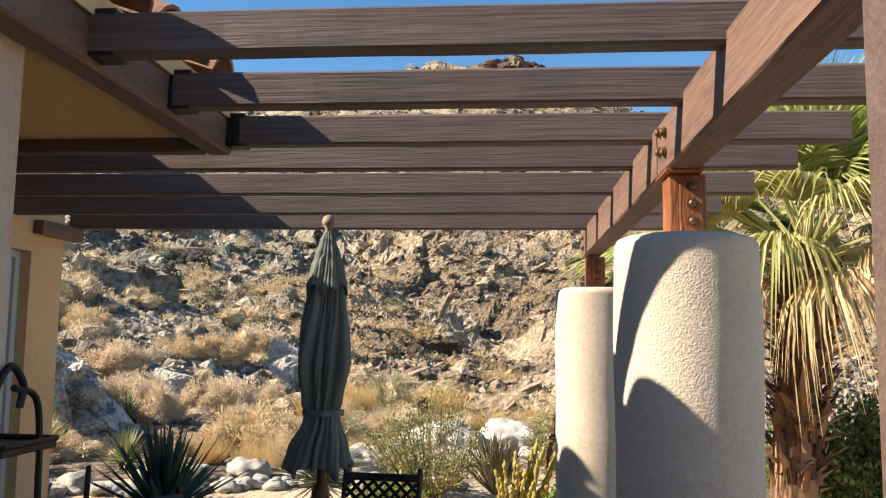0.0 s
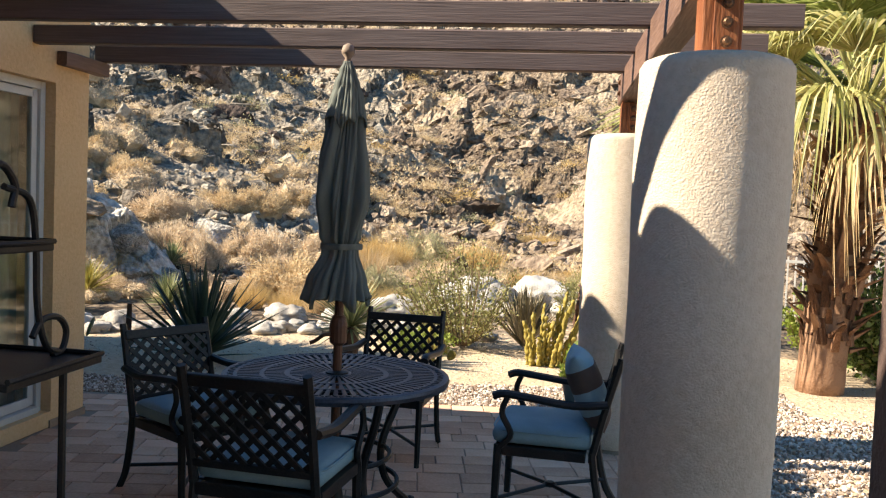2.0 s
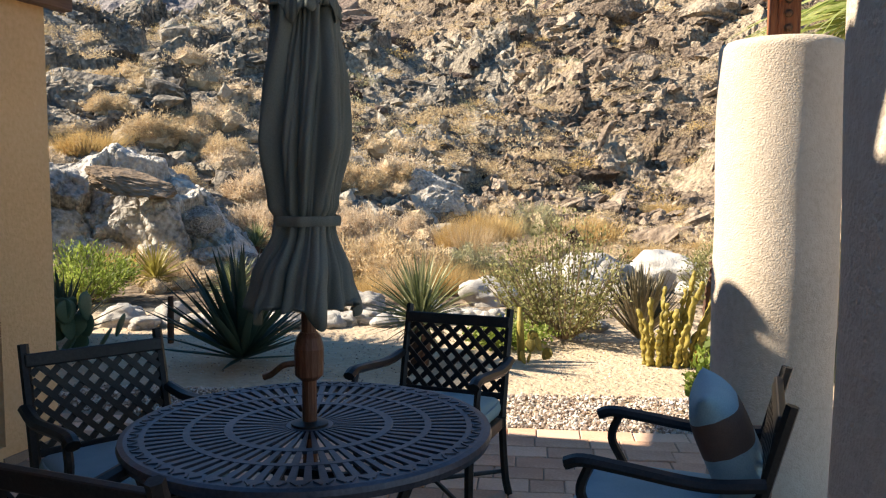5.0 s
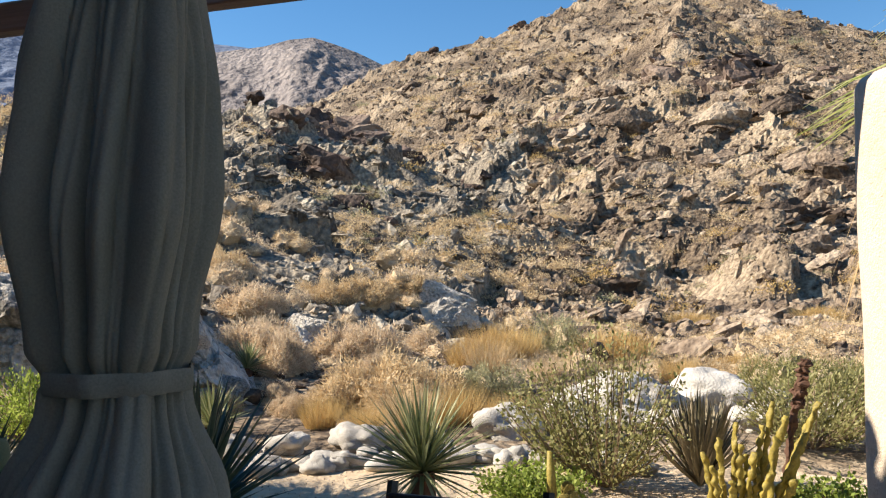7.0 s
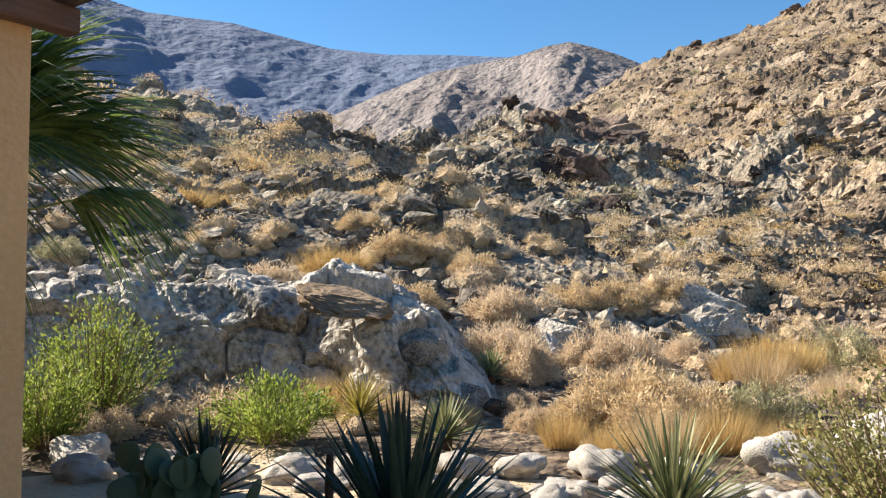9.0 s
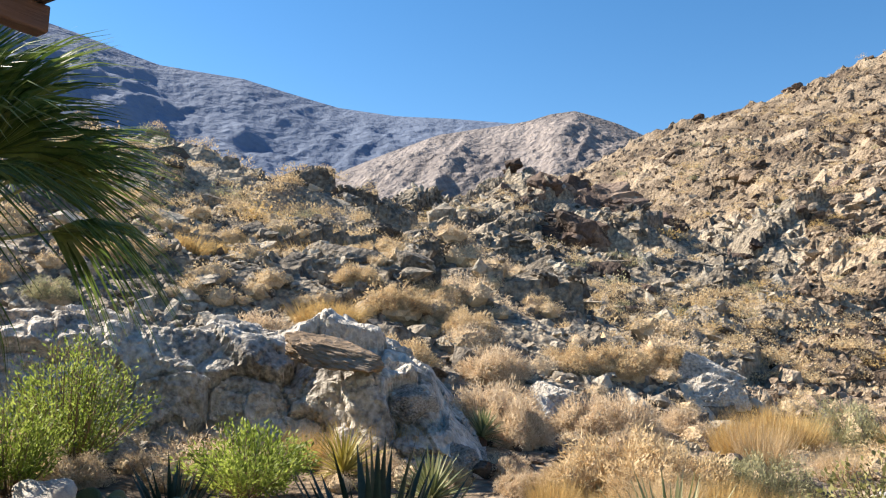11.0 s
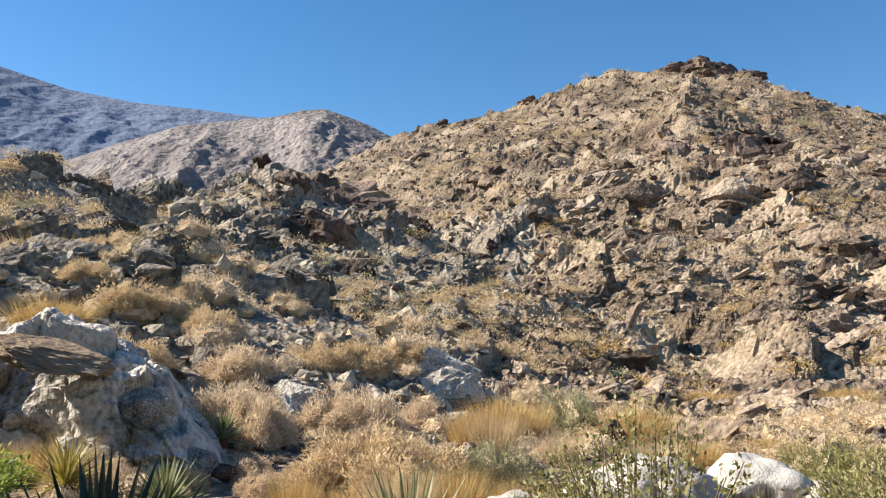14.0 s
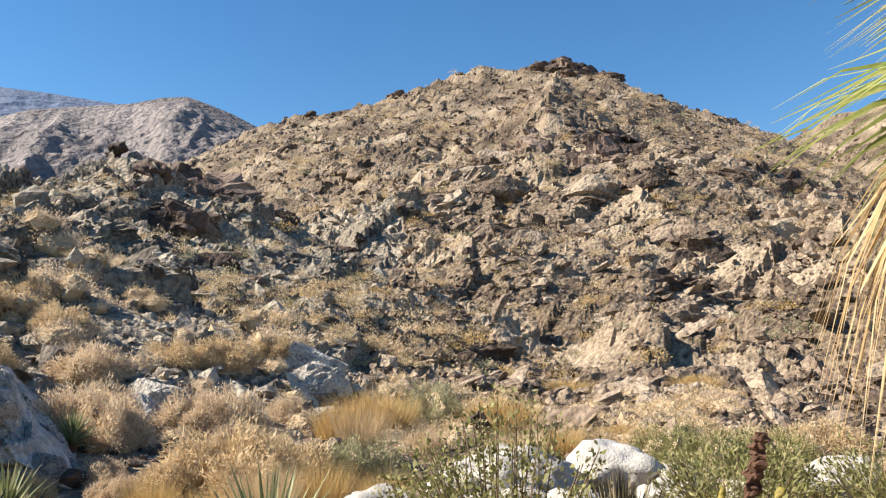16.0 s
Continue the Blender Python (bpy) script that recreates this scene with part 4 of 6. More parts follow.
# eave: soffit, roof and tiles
tagged(mesh_object("ceiling", box((1.86, 4.0, 0.05), (-1.84, 0.47, 2.475)), SOFFIT_LIT), "plastered soffit under the house eave", "ceiling", kind="structure")
roof = empty("roof", pose(0, 0, 0), "clay tile roof of the house", "roof", kind="structure")
bm = bmesh.new()
for (x0, z0), (x1, z1), y0, y1 in (((-0.80, 2.53), (-4.2, 3.68), -3.8, 2.52), ((-2.35, 3.06), (-5.0, 3.98), 2.52, 5.15)):
    v = [bm.verts.new(p) for p in ((x0, y0, z0), (x0, y1, z0), (x1, y1, z1), (x1, y0, z1), (x0, y0, z0 + 0.07), (x0, y1, z0 + 0.07), (x1, y1, z1 + 0.07), (x1, y0, z1 + 0.07))]
    for f in ((0, 3, 2, 1), (4, 5, 6, 7), (0, 1, 5, 4), (1, 2, 6, 5), (2, 3, 7, 6), (3, 0, 4, 7)):
        bm.faces.new([v[k] for k in f])
part("deck", bm, HOUSE, roof)
# half-round tiles along both eaves
tile_me = None
for x0, z0, slope, ys in ((-0.80, 2.605, -18.7, np.arange(0.2, 2.5, 0.225)), (-2.35, 3.135, -19.1, np.arange(2.7, 5.15, 0.225))):
    for y in ys:
        for row in range(4):
            if tile_me is None:
                bm = bmesh.new()
                k = 9
                rings = []
                for u, r in ((0.0, 0.098), (-0.42, 0.082)):
                    for rr in (r, r - 0.014):
                        rings.append([bm.verts.new((u, rr * math.cos(math.pi * i / (k - 1)), rr * 0.85 * math.sin(math.pi * i / (k - 1)))) for i in range(k)])
                for a, b, flip in ((0, 2, 0), (1, 3, 1), (0, 1, 1), (2, 3, 0)):
                    for i in range(k - 1):
                        f = (rings[a][i], rings[b][i], rings[b][i + 1], rings[a][i + 1])
                        bm.faces.new(f[::-1] if flip else f)
                ob = part("roof_tile", bm, ROOF_TILE, roof)
                tile_me = ob.data
            else:
                ob = new("roof_tile", tile_me)
                ob.parent = roof
            c = math.cos(radians(slope))
            ob.matrix_basis = pose(x0 + 0.06 - 0.36 * row * c, y, z0 + 0.36 * row * abs(math.sin(radians(slope))), 0, -slope, 0)

# timber post beside the beam's near end
near_post = mesh_object("timber_post", rough_timber(0.16, 0.16, 2.2, 77.0, n=2), TIMBER)
near_post.matrix_basis = pose(0.945, 0.63, 1.12)
tagged(near_post, "dark brown upright timber post under the beam", "post")


# ---- furniture ----
def lattice(w, h, step):
    """Ends of the crossed diagonal bars that fill a panel w by h."""
    out = []
    for s in (1, -1):
        k = -(w + h)
        while k < w + h:
            pts = [(k + s * z, z) for z in (0, h) if -w / 2 <= k + s * z <= w / 2]
            pts += [(x, (x - k) / s) for x in (-w / 2, w / 2) if 0 < (x - k) / s < h]
            if len(pts) >= 2 and math.dist(pts[0], pts[1]) > 0.03:
                out.append((*pts[0], *pts[1], s))
            k += step
    return out


def dining_chair(at, label, lean=12):
    """Cast metal armchair: faces +y from its own base."""
    c = empty("dining_chair", at, label, "chair", "chairs round the table")
    W, D, SH, BH = 0.53, 0.50, 0.40, 0.86
    back_y = -D / 2
    top_y = back_y - math.tan(radians(lean)) * (BH - SH)
    for sx in (-1, 1):
        x = sx * (W / 2 - 0.02)
        part("front_leg", tube([(x, D / 2 - 0.03, SH), (x, D / 2 - 0.025, 0.25), (x, D / 2 - 0.02, 0.0)], [0.022, 0.020, 0.017], 6), IRON, c)
        part("back_leg", tube(smooth_path([(x, back_y + 0.02, SH), (x, back_y + 0.0, 0.26), (x, back_y - 0.04, 0.10), (x, back_y - 0.10, 0.0)], 4), 0.019, 6), IRON, c)
        part("back_upright", tube(smooth_path([(x, back_y + 0.02, SH - 0.02), (x, back_y - 0.03, 0.6), (x, top_y, BH)], 5), 0.019, 6), IRON, c)
        ax = sx * (W / 2 + 0.005)
        part("armrest", tube(smooth_path([(ax - sx * 0.01, back_y - 0.04, 0.64), (ax, back_y + 0.12, 0.625), (ax, 0.08, 0.645), (ax, D / 2 - 0.05, 0.655), (ax, D / 2 + 0.0, 0.64)], 5), 0.020, 8, flat=1.3), IRON, c)
        part("arm_support", tube(smooth_path([(ax, D / 2 - 0.07, 0.645), (ax, D / 2 - 0.045, 0.56), (ax - sx * 0.005, D / 2 - 0.09, 0.46), (ax - sx * 0.015, D / 2 - 0.04, SH - 0.01)], 5), 0.015, 6), IRON, c)
    bm = box((W - 0.02, 0.035, 0.05), (0, D / 2 - 0.03, SH - 0.025), 0.005)
    add_box(bm, (W - 0.02, 0.035, 0.05), (0, back_y + 0.02, SH - 0.025), 0.005)
    for sx in (-1, 1):
        add_box(bm, (0.035, D - 0.10, 0.05), (sx * (W / 2 - 0.025), 0, SH - 0.025), 0.005)
    add_box(bm, (W - 0.08, D - 0.1, 0.012), (0, 0, SH - 0.02))
    part("seat_frame", bm, IRON, c)
    ph = BH - SH - 0.16
    bm = bmesh.new()
    add_box(bm, (W - 0.03, 0.026, 0.05), (0, 0, ph + 0.02), 0.006)
    a = math.atan2(back_y - 0.02 - top_y, BH - SH - 0.06)
    back = part("backrest", bm, IRON, c, "woven lattice back panel of cast metal")
    back.matrix_basis = pose(0, back_y - 0.008, SH + 0.09, math.degrees(a), 0, 0)
    part("back_rail", box((W - 0.05, 0.022, 0.03), (0, 0, -0.01), 0.005), IRON, back)
    for xa, za, xb, zb, s in lattice(W - 0.07, ph, 0.074):
        bm = box((math.dist((xa, za), (xb, zb)), 0.010, 0.022), (0, 0, 0))
        bar = part("lattice_bar", bm, IRON, back)
        bar.matrix_basis = pose((xa + xb) / 2, 0.004 * s, (za + zb) / 2, 0, -math.degrees(math.atan2(zb - za, xb - xa)), 0)
    for s in (-1, 1):
        part("stretcher", tube([(s * (W / 2 - 0.03), D / 2 - 0.03, 0.13), (0, -0.02, 0.15), (-s * (W / 2 - 0.03), back_y - 0.03, 0.13)], 0.010, 6), IRON, c)
    part("stretcher_hub", lathe([(0.03, 0), (0.035, 0.012), (0.02, 0.022)], 12, (0, -0.02, 0.142)), IRON, c)
    bm = box((W - 0.03, D - 0.02, 0.085), (0, 0.015, SH + 0.045), 0.034)
    bmesh.ops.subdivide_edges(bm, edges=[e for e in bm.edges if e.calc_length() > 0.2], cuts=4, use_grid_fill=True)
    for v in bm.verts:
        if v.co.z > SH + 0.07:
            v.co.z += 0.015 * (1 - (2 * v.co.x / W) ** 2) * (1 - (2 * v.co.y / D) ** 2)
    cushion = part("seat_cushion", bm, CUSHION, c, "teal-blue seat cushion", True)
    bm = tube([(math.copysign(abs(math.cos(t)) ** 0.35, math.cos(t)) * (W / 2 - 0.012), 0.015 + math.copysign(abs(math.sin(t)) ** 0.35, math.sin(t)) * (D / 2 - 0.008), SH + 0.072) for t in np.linspace(0, 2 * math.pi, 48)], 0.005, 5)
    part("piping", bm, CUSHION, cushion)
    return c


TABLE = (-0.62, 3.42)
chair = dining_chair(pose(TABLE[0] - 0.07, TABLE[1] - 0.58, 0, 0, 0, -5), "dark metal armchair with lattice back pushed under the table")
tagged(copy_thing(chair, pose(TABLE[0] + 0.03, TABLE[1] + 1.13, 0, 0, 0, 176)), "dark metal armchair with lattice back beside the round table")
tagged(copy_thing(chair, pose(TABLE[0] - 0.77, TABLE[1] + 0.18, 0, 0, 0, -122)), "dark cast-metal armchair with lattice back, near the house door")
right_chair = tagged(copy_thing(chair, pose(0.40, 3.78, 0, 0, 0, 86)), "dark cast-metal armchair with teal cushion, pulled out beside the column")


def pillow_mesh(w, h, d, y0=-1.0, y1=1.0, n=18):
    """A stuffed pillow, or the stripe of it between heights y0 and y1 (of -1..1)."""
    bm = bmesh.new()
    grid = {}
    for s in (1, -1):
        for i in range(n + 1):
            for j in range(n + 1):
                u, v = -1 + 2 * i / n, y0 + (y1 - y0) * j / n
                t = (max(0, 1 - u ** 4) * max(0, 1 - v ** 4)) ** 0.6
                px = 1 - 0.06 * (1 - abs(v) ** 2)
                grid[s, i, j] = bm.verts.new((u * w / 2 * px, s * (d / 2 * t + 0.0015), v * h / 2 * (1 - 0.05 * (1 - u * u))))
        for i in range(n):
            for j in range(n):
                q = [grid[s, i, j], grid[s, i + 1, j], grid[s, i + 1, j + 1], grid[s, i, j + 1]]
                bm.faces.new(q if s < 0 else q[::-1])
    bmesh.ops.remove_doubles(bm, verts=bm.verts, dist=0.004)
    return bm


pillow = empty("throw_pillow", pose(0.585, 3.78, 0.665, 0, -24, 0) @ pose(0, 0, 0, 0, 0, 90), "teal and brown striped throw pillow leaning on the chair back", "pillow")
for k, (a, b) in enumerate(((-1, -0.55), (-0.55, 0.05), (0.05, 0.6), (0.6, 1))):
    part("stripe", pillow_mesh(0.40, 0.40, 0.16, a, b), CUSHION if k % 2 else PILLOW, pillow, "teal cloth" if k % 2 else "brown cloth", True)


def round_table():
    t = empty("round_table", pose(TABLE[0], TABLE[1], 0), "round blue-grey cast-metal table with slotted top and umbrella hole", "table")
    R, Z = 0.545, 0.72

    def ring(r0, r1, z0, z1, segs=72, bm=None):
        return lathe([(r0, z0), (r1, z0), (r1, z1), (r0, z1), (r0, z0)], segs, bm=bm, cap=False)
    rim = lathe([(R - 0.075, Z - 0.012), (R - 0.03, Z - 0.035), (R - 0.006, Z - 0.036), (R, Z - 0.018), (R - 0.004, Z - 0.004), (R - 0.02, Z), (R - 0.075, Z - 0.001), (R - 0.075, Z - 0.012)], 80, cap=False)
    part("rim", rim, TABLE_TOP, t, smooth=False)
    # beading in the rim: small crossed studs
    bm = bmesh.new()
    for k in range(110):
        a = 2 * math.pi * k / 110
        add_box(bm, (0.030, 0.006, 0.005), ((R - 0.045) * math.cos(a), (R - 0.045) * math.sin(a), Z + 0.0005), 0, (0, 0, math.degrees(a) + (35 if k % 2 else -35)))
    part("rim_pattern", bm, TABLE_TOP, t, "raised woven pattern on the rim")
    rings = ((0.045, 0.07), (0.225, 0.25), (0.345, 0.365))
    for a, b in rings:
        part("top_ring", ring(a, b, Z - 0.010, Z - 0.001), TABLE_TOP, t)
    for (r0, r1, n) in ((0.07, 0.225, 36), (0.25, 0.345, 56), (0.365, 0.472, 72)):
        bm = bmesh.new()
        for k in range(n):
            a = 2 * math.pi * k / n
            w0, w1 = 0.52 * 2 * math.pi * r0 / n, 0.52 * 2 * math.pi * r1 / n
            v = [bm.verts.new((r * math.cos(a) - s * w / 2 * math.sin(a), r * math.sin(a) + s * w / 2 * math.cos(a), z)) for z in (Z - 0.010, Z - 0.002) for r, w in ((r0, w0), (r1, w1)) for s in (-1, 1)]
            for f in ((0, 1, 3, 2), (4, 6, 7, 5), (0, 4, 5, 1), (2, 3, 7, 6), (0, 2, 6, 4), (1, 5, 7, 3)):
                bm.faces.new([v[q] for q in f])
        part("top_slats", bm, TABLE_TOP, t, "radial bars between open slots")
    part("pole_collar", lathe([(0.026, Z - 0.03), (0.055, Z - 0.03), (0.055, Z + 0.006), (0.03, Z + 0.012), (0.026, Z + 0.012)], 24), IRON, t)
    for k in range(4):
        a = radians(45 + 90 * k)
        ca, sa = math.cos(a), math.sin(a)
        part("leg", tube(smooth_path([(0.40 * ca, 0.40 * sa, Z - 0.03), (0.36 * ca, 0.36 * sa, 0.55), (0.27 * ca, 0.27 * sa, 0.33), (0.30 * ca, 0.30 * sa, 0.16), (0.42 * ca, 0.42 * sa, 0.03), (0.46 * ca, 0.46 * sa, 0.018)], 5), [0.020] * 26, 8), IRON, t)
        part("foot", lathe([(0.022, 0), (0.028, 0.01), (0.02, 0.03)], 10, (0.46 * ca, 0.46 * sa, 0)), IRON, t)
        part("apron", tube([(0.40 * ca, 0.40 * sa, Z - 0.04), (-0.40 * sa, 0.40 * ca, Z - 0.04)], 0.013, 6), IRON, t)
    for z, r in ((0.33, 0.27), (0.2, 0.31)):
        part("leg_ring", tube([(r * math.cos(a), r * math.sin(a), z) for a in np.linspace(0, 2 * math.pi, 40)], 0.012, 6), IRON, t)
    return t


chair.matrix_basis = chair.matrix_basis @ Matrix.Scale(1.05, 4)
round_table()


def umbrella():
    u = empty("patio_umbrella", pose(TABLE[0], TABLE[1], 0), "closed dark green canvas patio umbrella tied round its wooden pole", "umbrella")
    part("pole", tube([(0, 0, 0.02), (0, 0, 2.195)], 0.022, 12), UMB_WOOD, u, "brown wooden pole")
    part("base", lathe([(0.24, 0), (0.24, 0.03), (0.20, 0.05), (0.06, 0.07), (0.035, 0.20), (0.03, 0.24)], 32), IRON, u, "dark round stand")
    part("crank_housing", lathe([(0.026, 0.855), (0.042, 0.87), (0.044, 0.95), (0.036, 0.985), (0.026, 1.0)], 14), UMB_WOOD, u, "wooden crank housing")
    part("crank_handle", tube(smooth_path([(-0.03, -0.035, 0.91), (-0.06, -0.05, 0.905), (-0.10, -0.045, 0.875), (-0.125, -0.05, 0.865)], 4), 0.010, 6), STEEL, u, "grey crank handle")
    part("finial", lathe([(0.016, 2.19), (0.02, 2.205), (0.013, 2.22), (0.03, 2.24), (0.033, 2.255), (0.024, 2.28), (0.006, 2.29)], 16), PALE_WOOD, u, "turned pale wooden finial", True)

    def cloth(profile, depth, seed, twist=0.0, segs=300):
        bm = bmesh.new()
        rings = []
        for z, r, ox in profile:
            ring = []
            for k in range(segs):
                a = 2 * math.pi * k / segs
                f = 0.0
                for n, turn, phase, amount in ((4, 1.0, 0.3, 0.50), (7, 1.25, 1.1, 0.42), (11, 0.8, 2.0, 0.30), (17, 1.1, 0.4, 0.16)):
                    u = n * (a - twist * turn * (z - 1.3)) / 2 + phase + 0.45 * math.sin(2.6 * z + phase + seed)
                    f += amount * (abs(math.sin(u)) ** 0.45 - 0.78)
                f += 0.30 * noise.noise((2.6 * math.cos(a), 2.6 * math.sin(a), 2.2 * z + seed))
                rr = r * (0.93 + depth * f)
                ring.append(bm.verts.new((ox + rr * math.cos(a), rr * math.sin(a), z + (0.022 * math.sin(4 * a + seed) + 0.018 * math.sin(9 * a) if z == profile[0][0] else 0))))
            rings.append(ring)
        for a, b in zip(rings, rings[1:]):
            for k in range(segs):
                bm.faces.new((a[k], a[(k + 1) % segs], b[(k + 1) % segs], b[k]))
        return bm

    def dense(p, n=7):
        out = []
        for (z0, r0, o0), (z1, r1, o1) in zip(p, p[1:]):
            for k in range(n):
                t = k / n
                s = t * t * (3 - 2 * t)
                out.append((z0 + (z1 - z0) * t, r0 + (r1 - r0) * s, o0 + (o1 - o0) * s))
        return out + [p[-1]]
    body = part("canopy", cloth(dense([(1.07, 0.158, -0.01), (1.16, 0.140, -0.01), (1.31, 0.086, 0.0), (1.335, 0.080, 0.0), (1.375, 0.096, 0.0), (1.56, 0.122, 0.0), (1.72, 0.115, 0.0), (1.93, 0.092, 0.0), (2.03, 0.075, 0.0), (2.13, 0.042, 0.0), (2.20, 0.018, 0.0)]), 0.72, 1.7, 1.0), CANVAS, u, "folded dark green canvas", True)
    body.modifiers.new("thick", "SOLIDIFY").thickness = 0.002
    part("tie_band", lathe([(0.092, 1.316), (0.095, 1.322), (0.095, 1.340), (0.092, 1.346)], 40, (0.0, 0, 0), wobble=lambda a, z: 1 + 0.05 * math.sin(8 * a) + 0.03 * math.sin(13 * a), cap=False), CANVAS, body, "cloth tie strap", True)
    cap = part("vent_flap", cloth(dense([(1.92, 0.108, 0.0), (2.00, 0.090, 0.0), (2.09, 0.066, 0.0), (2.16, 0.042, 0.0), (2.205, 0.022, 0.0)], 5), 0.42, 4.2, 0.5), CANVAS, u, "short upper canvas flap", True)
    cap.modifiers.new("thick", "SOLIDIFY").thickness = 0.002
    return u


umbrella()


def bakers_rack():
    r = empty("bakers_rack", pose(-1.38, 1.46, 0), "black wrought-iron baker's rack with scrolled ends", "rack")
    W, D = 0.96, 0.40
    for z, d, y in ((1.085, D, 0.0), (1.395, 0.24, -0.01), (0.22, D, 0.0)):
        W = 1.14 if z > 1 and z < 1.2 else 0.96
        bm = box((W, d, 0.02), (0, y, z), 0.004)
        shelf = part("shelf", bm, IRON, r, "dark flat shelf")
        part("shelf_rim", tube([(W / 2, y - d / 2, z + 0.015), (W / 2, y + d / 2, z + 0.015), (-W / 2, y + d / 2, z + 0.015)], 0.008, 6), IRON, shelf)
    W = 0.96
    for s in (-1, 1):
        x = s * (W / 2 - 0.02)
        part("front_leg", tube([(x, D / 2 - 0.01, 0.0), (x, D / 2 - 0.01, 1.08)], 0.011, 8), IRON, r)
        part("back_leg", tube(smooth_path([(x, -D / 2 + 0.02, 0.0), (x, -D / 2 + 0.02, 1.0), (x, -D / 2 + 0.03, 1.45), (x, -D / 2 + 0.10, 1.60), (x, -D / 2 + 0.17, 1.56), (x, -D / 2 + 0.16, 1.50)], 6), 0.010, 8), IRON, r)
        part("side_scroll", tube(smooth_path([(x, -D / 2 + 0.13, 1.55), (x, 0.03, 1.52), (x, 0.06, 1.40), (x, 0.07, 1.24), (x, 0.11, 1.13), (x, 0.18, 1.098)], 6), 0.009, 8), IRON, r)
        part("end_scroll", tube(smooth_path([(x, 0.05, 1.16), (x, 0.09, 1.20), (x, 0.16, 1.20), (x, 0.20, 1.16), (x, 0.185, 1.11), (x, 0.14, 1.097)], 6), 0.009, 8), IRON, r)
        part("lower_scroll", tube(smooth_path([(x, D / 2, 0.06), (x, D / 2 - 0.08, 0.16), (x, D / 2 - 0.16, 0.14), (x, D / 2 - 0.17, 0.07), (x, D / 2 - 0.11, 0.06)], 6), 0.009, 8), IRON, r)
    return r


bakers_rack()


# ---- garden: boulders, plants, palms ----
def stone_mesh(name, seed, subdiv=3, lump=0.25, crack=0.10, flat=0.75, freq=1.3):
    """A weathered boulder of unit radius with lumps and cracks."""
    bm = bmesh.new()
    bmesh.ops.create_icosphere(bm, subdivisions=subdiv, radius=1)
    for v in bm.verts:
        p = v.co.copy()
        q = p * freq + Vector((seed * 3.7, seed * 1.3, 0))
        d = 1 + lump * noise.noise(q) + lump * 0.5 * noise.noise(q * 2.3) + lump * 0.2 * noise.noise(q * 6)
        if crack:
            f = noise.voronoi(q * 1.15)[0]
            d -= crack * max(0.0, 1 - (f[1] - f[0]) / 0.16)
            d += 0.6 * crack * (noise.cell(q * 1.7) - 0.5)
        v.co = Vector((p.x, p.y, p.z * flat)) * d
    me = bpy.data.meshes.new(name)
    bm.to_mesh(me)
    bm.free()
    return me


def block_mesh(name, seed, n=20, rough=0.07, cuts=3):
    """A fractured granite block: flat broken faces with rough, weathered relief."""
    r = np.random.RandomState(seed)
    bm = bmesh.new()
    for q in r.normal(size=(n, 3)):
        q = q / np.linalg.norm(q) * (0.85 + 0.25 * r.rand())
        bm.verts.new(q)
    out = bmesh.ops.convex_hull(bm, input=bm.verts)
    bmesh.ops.delete(bm, geom=[v for v in out["geom_interior"] if isinstance(v, bmesh.types.BMVert)], context="VERTS")
    for k in range(cuts):
        bmesh.ops.subdivide_edges(bm, edges=bm.edges, cuts=1, use_grid_fill=True)
        bmesh.ops.triangulate(bm, faces=bm.faces)
    off = Vector((seed * 2.3, seed * 0.7, seed))
    for v in bm.verts:
        p = v.co * 2.2 + off
        f = noise.voronoi(v.co * 1.6 + off)[0]
        v.co *= 1 + rough * noise.noise(p) + rough * 0.9 * noise.noise(p * 2.7) + rough * 0.6 * noise.noise(p * 6) - 0.9 * rough * max(0.0, 1 - (f[1] - f[0]) / 0.10)
    me = bpy.data.meshes.new(name)
    bm.to_mesh(me)
    bm.free()
    return me


def put_stone(name, me, mat, at, size, turn, label, category, group=""):
    ob = new(name, me)
    if not me.materials:
        me.materials.append(mat)
    ob.matrix_basis = pose(at[0], at[1], at[2], *turn) @ Matrix.Diagonal((*size, 1))
    return tagged(ob, label, category, group)


def on_bearing(az, r):
    x, y = VIEW.x + r * math.sin(radians(az)), VIEW.y + r * math.cos(radians(az))
    return x, y, land_z(x, y)


